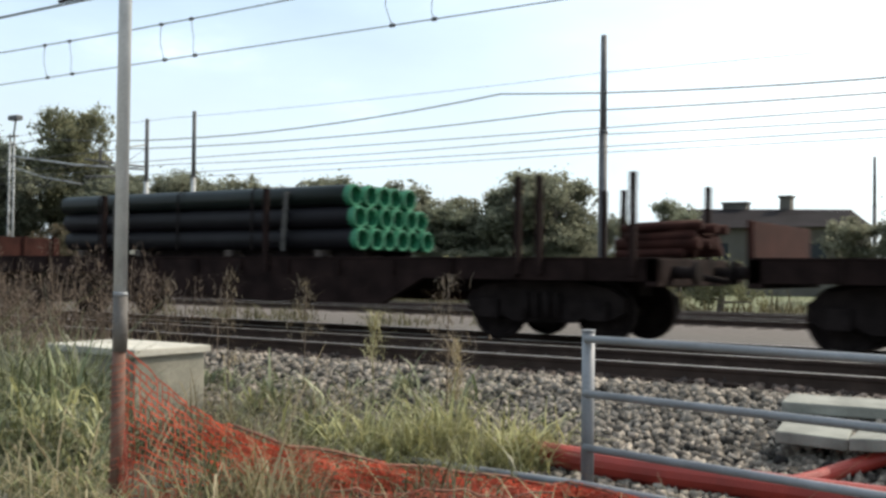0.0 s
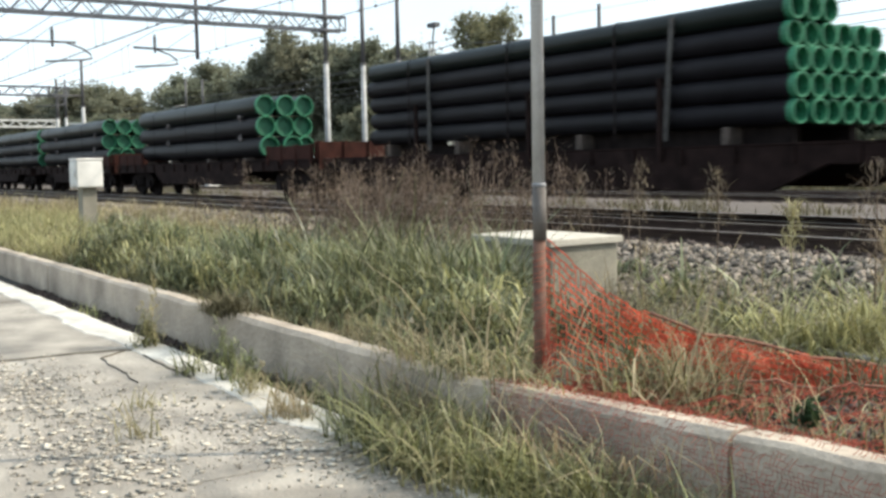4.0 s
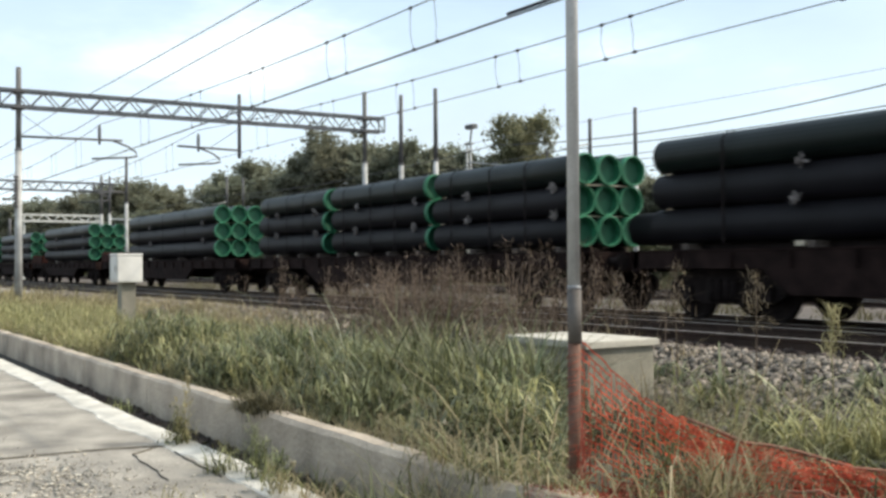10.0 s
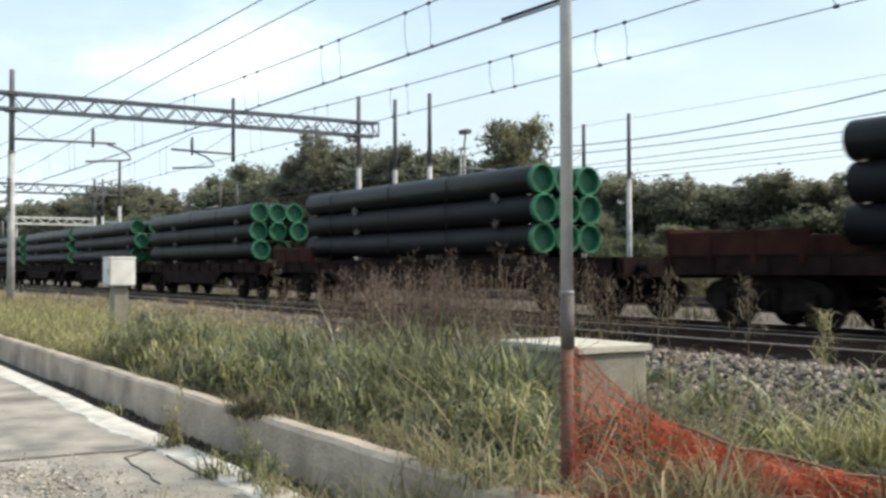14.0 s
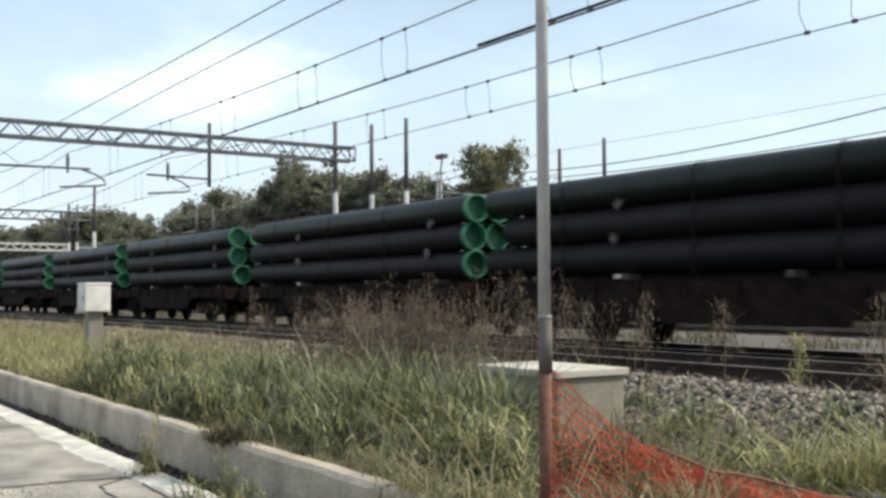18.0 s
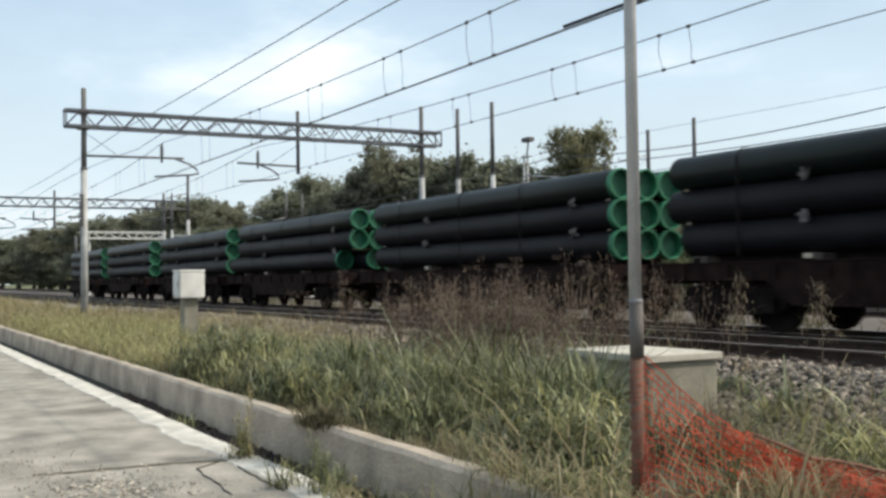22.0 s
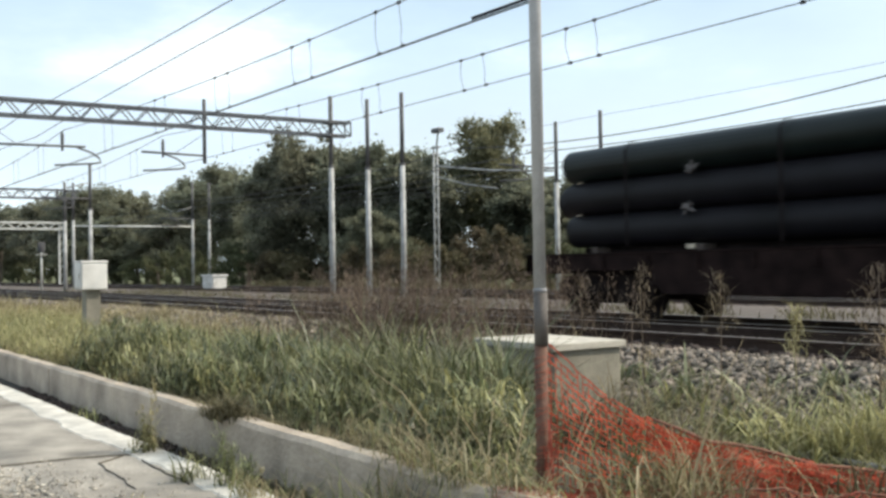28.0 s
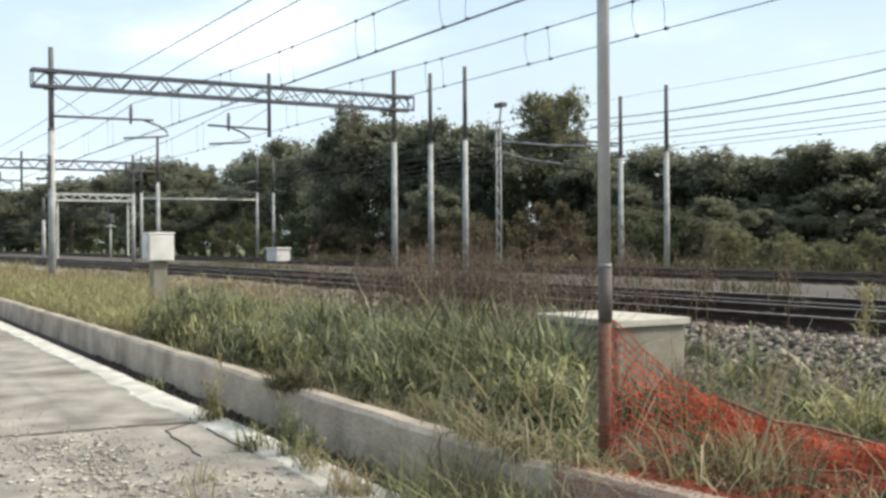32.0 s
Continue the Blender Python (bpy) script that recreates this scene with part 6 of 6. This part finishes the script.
def crown_mesh(name, seed, blobs, leaf, n, material):
    """Leaves in uneven clumps: each clump is a loose cloud of small tilted quads."""
    rng = np.random.default_rng(seed)
    vol = np.array([b[3] ** 1.7 for b in blobs])
    pick = rng.choice(len(blobs), n, p=vol / vol.sum())
    bl = np.array(blobs)[pick]
    stretch = rng.uniform(0.55, 1.35, (len(blobs), 3))[pick]
    c = bl[:, :3] + rng.normal(size=(n, 3)) * bl[:, 3:4] * 0.55 * stretch
    nn = rng.normal(size=(n, 3)) + np.array([0, 0, 0.5])
    nn /= np.linalg.norm(nn, axis=1, keepdims=True)
    a = np.cross(nn, rng.normal(size=(n, 3)))
    a /= np.linalg.norm(a, axis=1, keepdims=True)
    b = np.cross(nn, a)
    s = (leaf * rng.uniform(0.5, 1.4, n))[:, None]
    v = np.stack([c - a * s, c - b * s * 0.55, c + a * s, c + b * s * 0.55], 1).reshape(-1, 3)
    return sheet(name, v, np.arange(4 * n).reshape(-1, 4), material)


def tree_model(seed, height, width, kind):
    """A trunk that forks into limbs; each limb carries a lobe of many clumps."""
    rng = random.Random(seed)
    bm = bmesh.new()
    top = Vector((rng.uniform(-0.4, 0.4), rng.uniform(-0.3, 0.3), height * 0.72))
    rod(bm, (0, 0, -0.2), top * 0.5, 0.2, 0.14, 8, False)
    rod(bm, top * 0.5, top, 0.14, 0.05, 8, False)
    low = kind in ("bush", "scrub", "hedge")
    lo = {"pine": 0.3, "hedge": 0.15, "bush": 0.15, "scrub": 0.12}.get(kind, 0.2)
    blobs = []
    lobes = {"pine": 18, "hedge": 7, "bush": 7, "scrub": 7}.get(kind, 12)
    for k in range(lobes):
        u = (k + rng.random()) / lobes
        z = height * (lo + (0.86 - lo) * u)
        wide = width * 0.5 * (math.sqrt(max(0.05, 1 - (1.15 * u - 0.3) ** 2)) if kind != "pine" else 0.95 - 0.45 * u * u)
        a = k * 2.4 + rng.uniform(-0.6, 0.6)
        q = wide * (rng.uniform(0.25, 0.72) if kind != "pine" else rng.uniform(0.15, 0.6))
        lobe = Vector((q * math.cos(a), q * math.sin(a), z))
        size = width * (rng.uniform(0.10, 0.2) * (1.15 - 0.35 * u) if kind != "pine" else rng.uniform(0.13, 0.2))
        rod(bm, top * min(0.95, 0.25 + 0.65 * u), lobe, 0.07, 0.025, 5, False)
        for j in range(9 if low else 24 if kind == "pine" else 17):
            d = Vector((rng.gauss(0, 1), rng.gauss(0, 1), rng.gauss(0.35, 0.9))).normalized()
            c = lobe + Vector((d.x, d.y, d.z * 0.8)) * size * rng.uniform(0.45, 1.2)
            if c.z < 0.12:
                c.z = 0.12
            blobs.append((c.x, c.y, c.z, width * rng.uniform(0.03, 0.08)))
            if j % 3 == 0:
                rod(bm, lobe, c, 0.02, 0.008, 4, False)
        # thin sprays that break the outline
        for j in range(4):
            d = Vector((rng.gauss(0, 1), rng.gauss(0, 1), abs(rng.gauss(0.5, 0.8)))).normalized()
            c = lobe + d * size * rng.uniform(1.2, 1.6)
            blobs.append((c.x, c.y, max(0.12, c.z), width * rng.uniform(0.012, 0.026)))
    trunk = mesh_of("trunk", bm, M_BARK)
    mt = {"pine": M_PINE, "bush": M_HEDGE, "hedge": M_OLIVE, "scrub": M_SCRUB, "silver": M_HAZELEAF}.get(kind, M_LEAF)
    crown = crown_mesh("crown", seed, blobs, {"bush": 0.075, "scrub": 0.075, "hedge": 0.06}.get(kind, 0.125), {"hedge": 9000, "bush": 9000, "scrub": 9000, "pine": 40000}.get(kind, 28000), mt)
    return trunk, crown


MODELS = {}


def tree(x, y, height, width, kind, variant, label, turn):
    key = (kind, variant)
    if key not in MODELS:
        base = {"pine": (14, 9.5), "hedge": (2.6, 4.5), "bush": (2.6, 4.5), "scrub": (2.6, 4.5)}.get(kind, (12, 9))
        MODELS[key] = (*tree_model(100 + variant * 7 + len(kind), *base, kind), base)
    trunk, crown, base = MODELS[key]
    word = "bush" if kind in ("bush", "scrub", "hedge") else "tree"
    t = thing(word, label, word, pose(x, y, ground_z(y), 0, 0, turn))
    sc = Matrix.Diagonal((width / base[1], width / base[1], height / base[0], 1))
    part("trunk", trunk, None, t, m=sc)
    part("crown", crown, None, t, m=sc)
    return t


def build_trees():
    rng = random.Random(8)
    # heading from the camera in degrees left of straight across, distance, height, width
    rows = []
    for az, d, h, w in ((79.2, 150, 13, 13), (77.4, 140, 13, 12), (75, 120, 13, 14), (73.4, 125, 13, 14), (72, 130, 11, 12), (70, 112, 11.5, 11), (68.5, 105, 11.5, 11), (67, 98, 12, 10), (65.5, 95, 13, 9),
                        (64.2, 93, 14.5, 8), (62.6, 92, 13, 9), (61, 90, 12.5, 9), (59.5, 88, 12.3, 9), (58, 86, 12.0, 9), (56.5, 85, 11.5, 9), (52.2, 82, 10, 9), (50.5, 80, 9.5, 9), (48.7, 78, 9.8, 9), (47, 76, 9.0, 9),
                        (45.2, 75, 8.6, 8), (43.5, 73, 8.9, 9), (41.5, 72, 8.4, 9), (39.8, 70, 8.5, 9), (38, 69, 8.4, 9), (36.5, 68, 7.6, 8), (35, 67, 7.0, 8), (33, 66, 6.2, 8), (31.3, 65, 6.9, 7), (29.6, 65, 9.0, 7.5), (27.9, 64, 8.8, 7), (25.4, 70, 5.9, 5), (21.2, 66, 6.8, 4.5), (12.2, 62, 5.4, 5), (9, 62, 7, 7)):
        rows.append((az, d, h, w, "oak"))
    for az, d, h, w in ((86.3, 560, 22, 40), (85.2, 470, 20, 34), (84.2, 400, 20, 30), (83.2, 330, 17, 26), (82.2, 290, 18, 20), (81.2, 262, 17, 20), (80.2, 235, 13, 16), (78.3, 190, 15, 15), (76.4, 165, 13, 14)):
        rows.append((az, d, h, w, "silver"))
    # bushes that close the gap under the far trees
    for k in range(16):
        rows.append((79.5 + 0.75 * k, 200 + 32 * k, 6 + 0.7 * k, 16 + 2.2 * k, "oak"))
    # paler trees between the dark ones
    for az, d, h, w in ((60.2, 78, 6.5, 6), (66.2, 86, 7, 6), (49.5, 70, 6, 6), (71.0, 100, 8, 8), (74.3, 108, 8, 8), (45.0, 62, 4.4, 5)):
        rows.append((az, d, h, w, "silver"))
    rows.append((53.7, 84, 15.7, 7.4, "pine"))
    for az, d, h, w, kind in rows:
        if 55 < az < 72 and kind == "oak":
            h *= 1.1
        if 66 < az < 81:
            d, h, w = d * 1.24, h * 1.18, w * 1.18
        a = radians(az)
        pale = az > 71
        lab = "tall tree with a domed crown above the belt" if kind == "pine" else ("distant leafy tree in pale haze" if pale else "grey-green leafy tree before the darker belt" if kind == "silver" else "dense dark green leafy tree in the belt beyond the tracks")
        tree(-d * math.sin(a), d * math.cos(a), h * 0.9 + 0.3, w * 1.2, kind, rng.randrange(6) if kind == "oak" else 0, lab, rng.uniform(0, 360) if kind != "pine" else 200)
    # undergrowth along the foot of the belt
    for k in range(46):
        az = 30 + k * 1.15
        d = (52 + rng.uniform(-3, 6)) / max(0.35, math.cos(radians(az))) ** 0.55
        a = radians(az)
        y = d * math.cos(a)
        if y < 37:
            d *= 37 / y
        if az < 47:
            # under the right-hand trees the thicket is dark and low
            tree(-62 * math.tan(a) * 0.8, 60 * math.cos(a) + 4, rng.uniform(2.6, 3.6), rng.uniform(4, 6), "oak", rng.randrange(6), "dark thicket at the foot of the trees", rng.uniform(0, 360))
            continue
        tree(-d * math.sin(a), d * math.cos(a), rng.uniform(2.2, 4.0), rng.uniform(4, 7), "scrub" if 50 < az < 66 else "bush", rng.randrange(3), "rough brown scrub at the foot of the trees" if 50 < az < 66 else "rough bush at the foot of the trees", rng.uniform(0, 360))
    for k in range(12):
        tree(-62 + 3.4 * k, 63 + rng.uniform(-1, 1), rng.uniform(2.4, 3.2), rng.uniform(5, 7), "bush", rng.randrange(3), "rough bush at the foot of the trees", rng.uniform(0, 360))
    # low clipped-looking bushes beyond the sidings
    for k in range(9):
        x = -35 + k * 2.8
        tree(x, 36.2 + rng.uniform(-0.5, 0.5), rng.uniform(1.3, 2.2), rng.uniform(3.4, 4.8), "hedge", rng.randrange(3), "low yellow-green bush beyond the sidings", rng.uniform(0, 360))


build_trees()
sapling()


def far_building():
    t = thing("far_building", "long low building with a brown roof beyond the trees", "building", pose(-25.3, 78, 0))
    bm = bmesh.new()
    box(bm, -7, 7, 0, 10, 0, 5.2)
    w = part("wall", bm, M_PLASTER, t)
    for k in range(4):
        bm = bmesh.new()
        box(bm, -6.2 + k * 3.6, -4.8 + k * 3.6, -0.04, 0.02, 2.2, 4.0)
        p = part("window", bm, M_GLASS, t)
        bm = bmesh.new()
        box(bm, -6.35 + k * 3.6, -4.65 + k * 3.6, -0.12, -0.041, 2.06, 2.2)
        part("sill", bm, M_SLAB, p)
    bm = bmesh.new()
    vs = [bm.verts.new(p) for p in ((-7.5, -0.7, 5.15), (7.5, -0.7, 5.15), (7.5, 10.7, 5.15), (-7.5, 10.7, 5.15), (-6.8, 4, 6.95), (6.8, 4, 6.6))]
    for q in ((0, 1, 5, 4), (1, 2, 5), (2, 3, 4, 5), (3, 0, 4), (3, 2, 1, 0)):
        bm.faces.new([vs[i] for i in q])
    r = part("roof", bm, M_ROOF, t)
    for x, z, s in ((1.9, 7.65, 0.4), (-2.1, 7.25, 0.95)):
        bm = bmesh.new()
        box(bm, x - s, x + s, 4, 5, 5.6, z, 0.05)
        box(bm, x - s - 0.1, x + s + 0.1, 3.9, 5.1, z, z + 0.15)
        part("chimney", bm, M_PLASTER, r)


far_building()
rusty_bundle()


# ---- what moves ----
def motions():
    for t, x0 in TRAIN:
        rows = []
        for k in range(33):
            m = pose(x0 + travelled(k), YT, t.location.z)
            rows.append((float(k), m))
        walk(t, rows)
    # the wheels roll on the rails: a row before each quarter turn
    last = round(32 * FPS)
    ticks = [0]
    while ticks[-1] < last:
        k = ticks[-1] + 1
        while k < last and travelled((k + 1) / FPS) - travelled(ticks[-1] / FPS) < 0.46 * radians(86):
            k += 1
        ticks.append(k)
    turns = [(k / FPS, math.degrees(travelled(k / FPS) / 0.46)) for k in ticks]
    for w, x in WHEELS:
        walk(w, [(t, pose(x, 0, 0.46, 0, turn, 0)) for t, turn in turns])


motions()
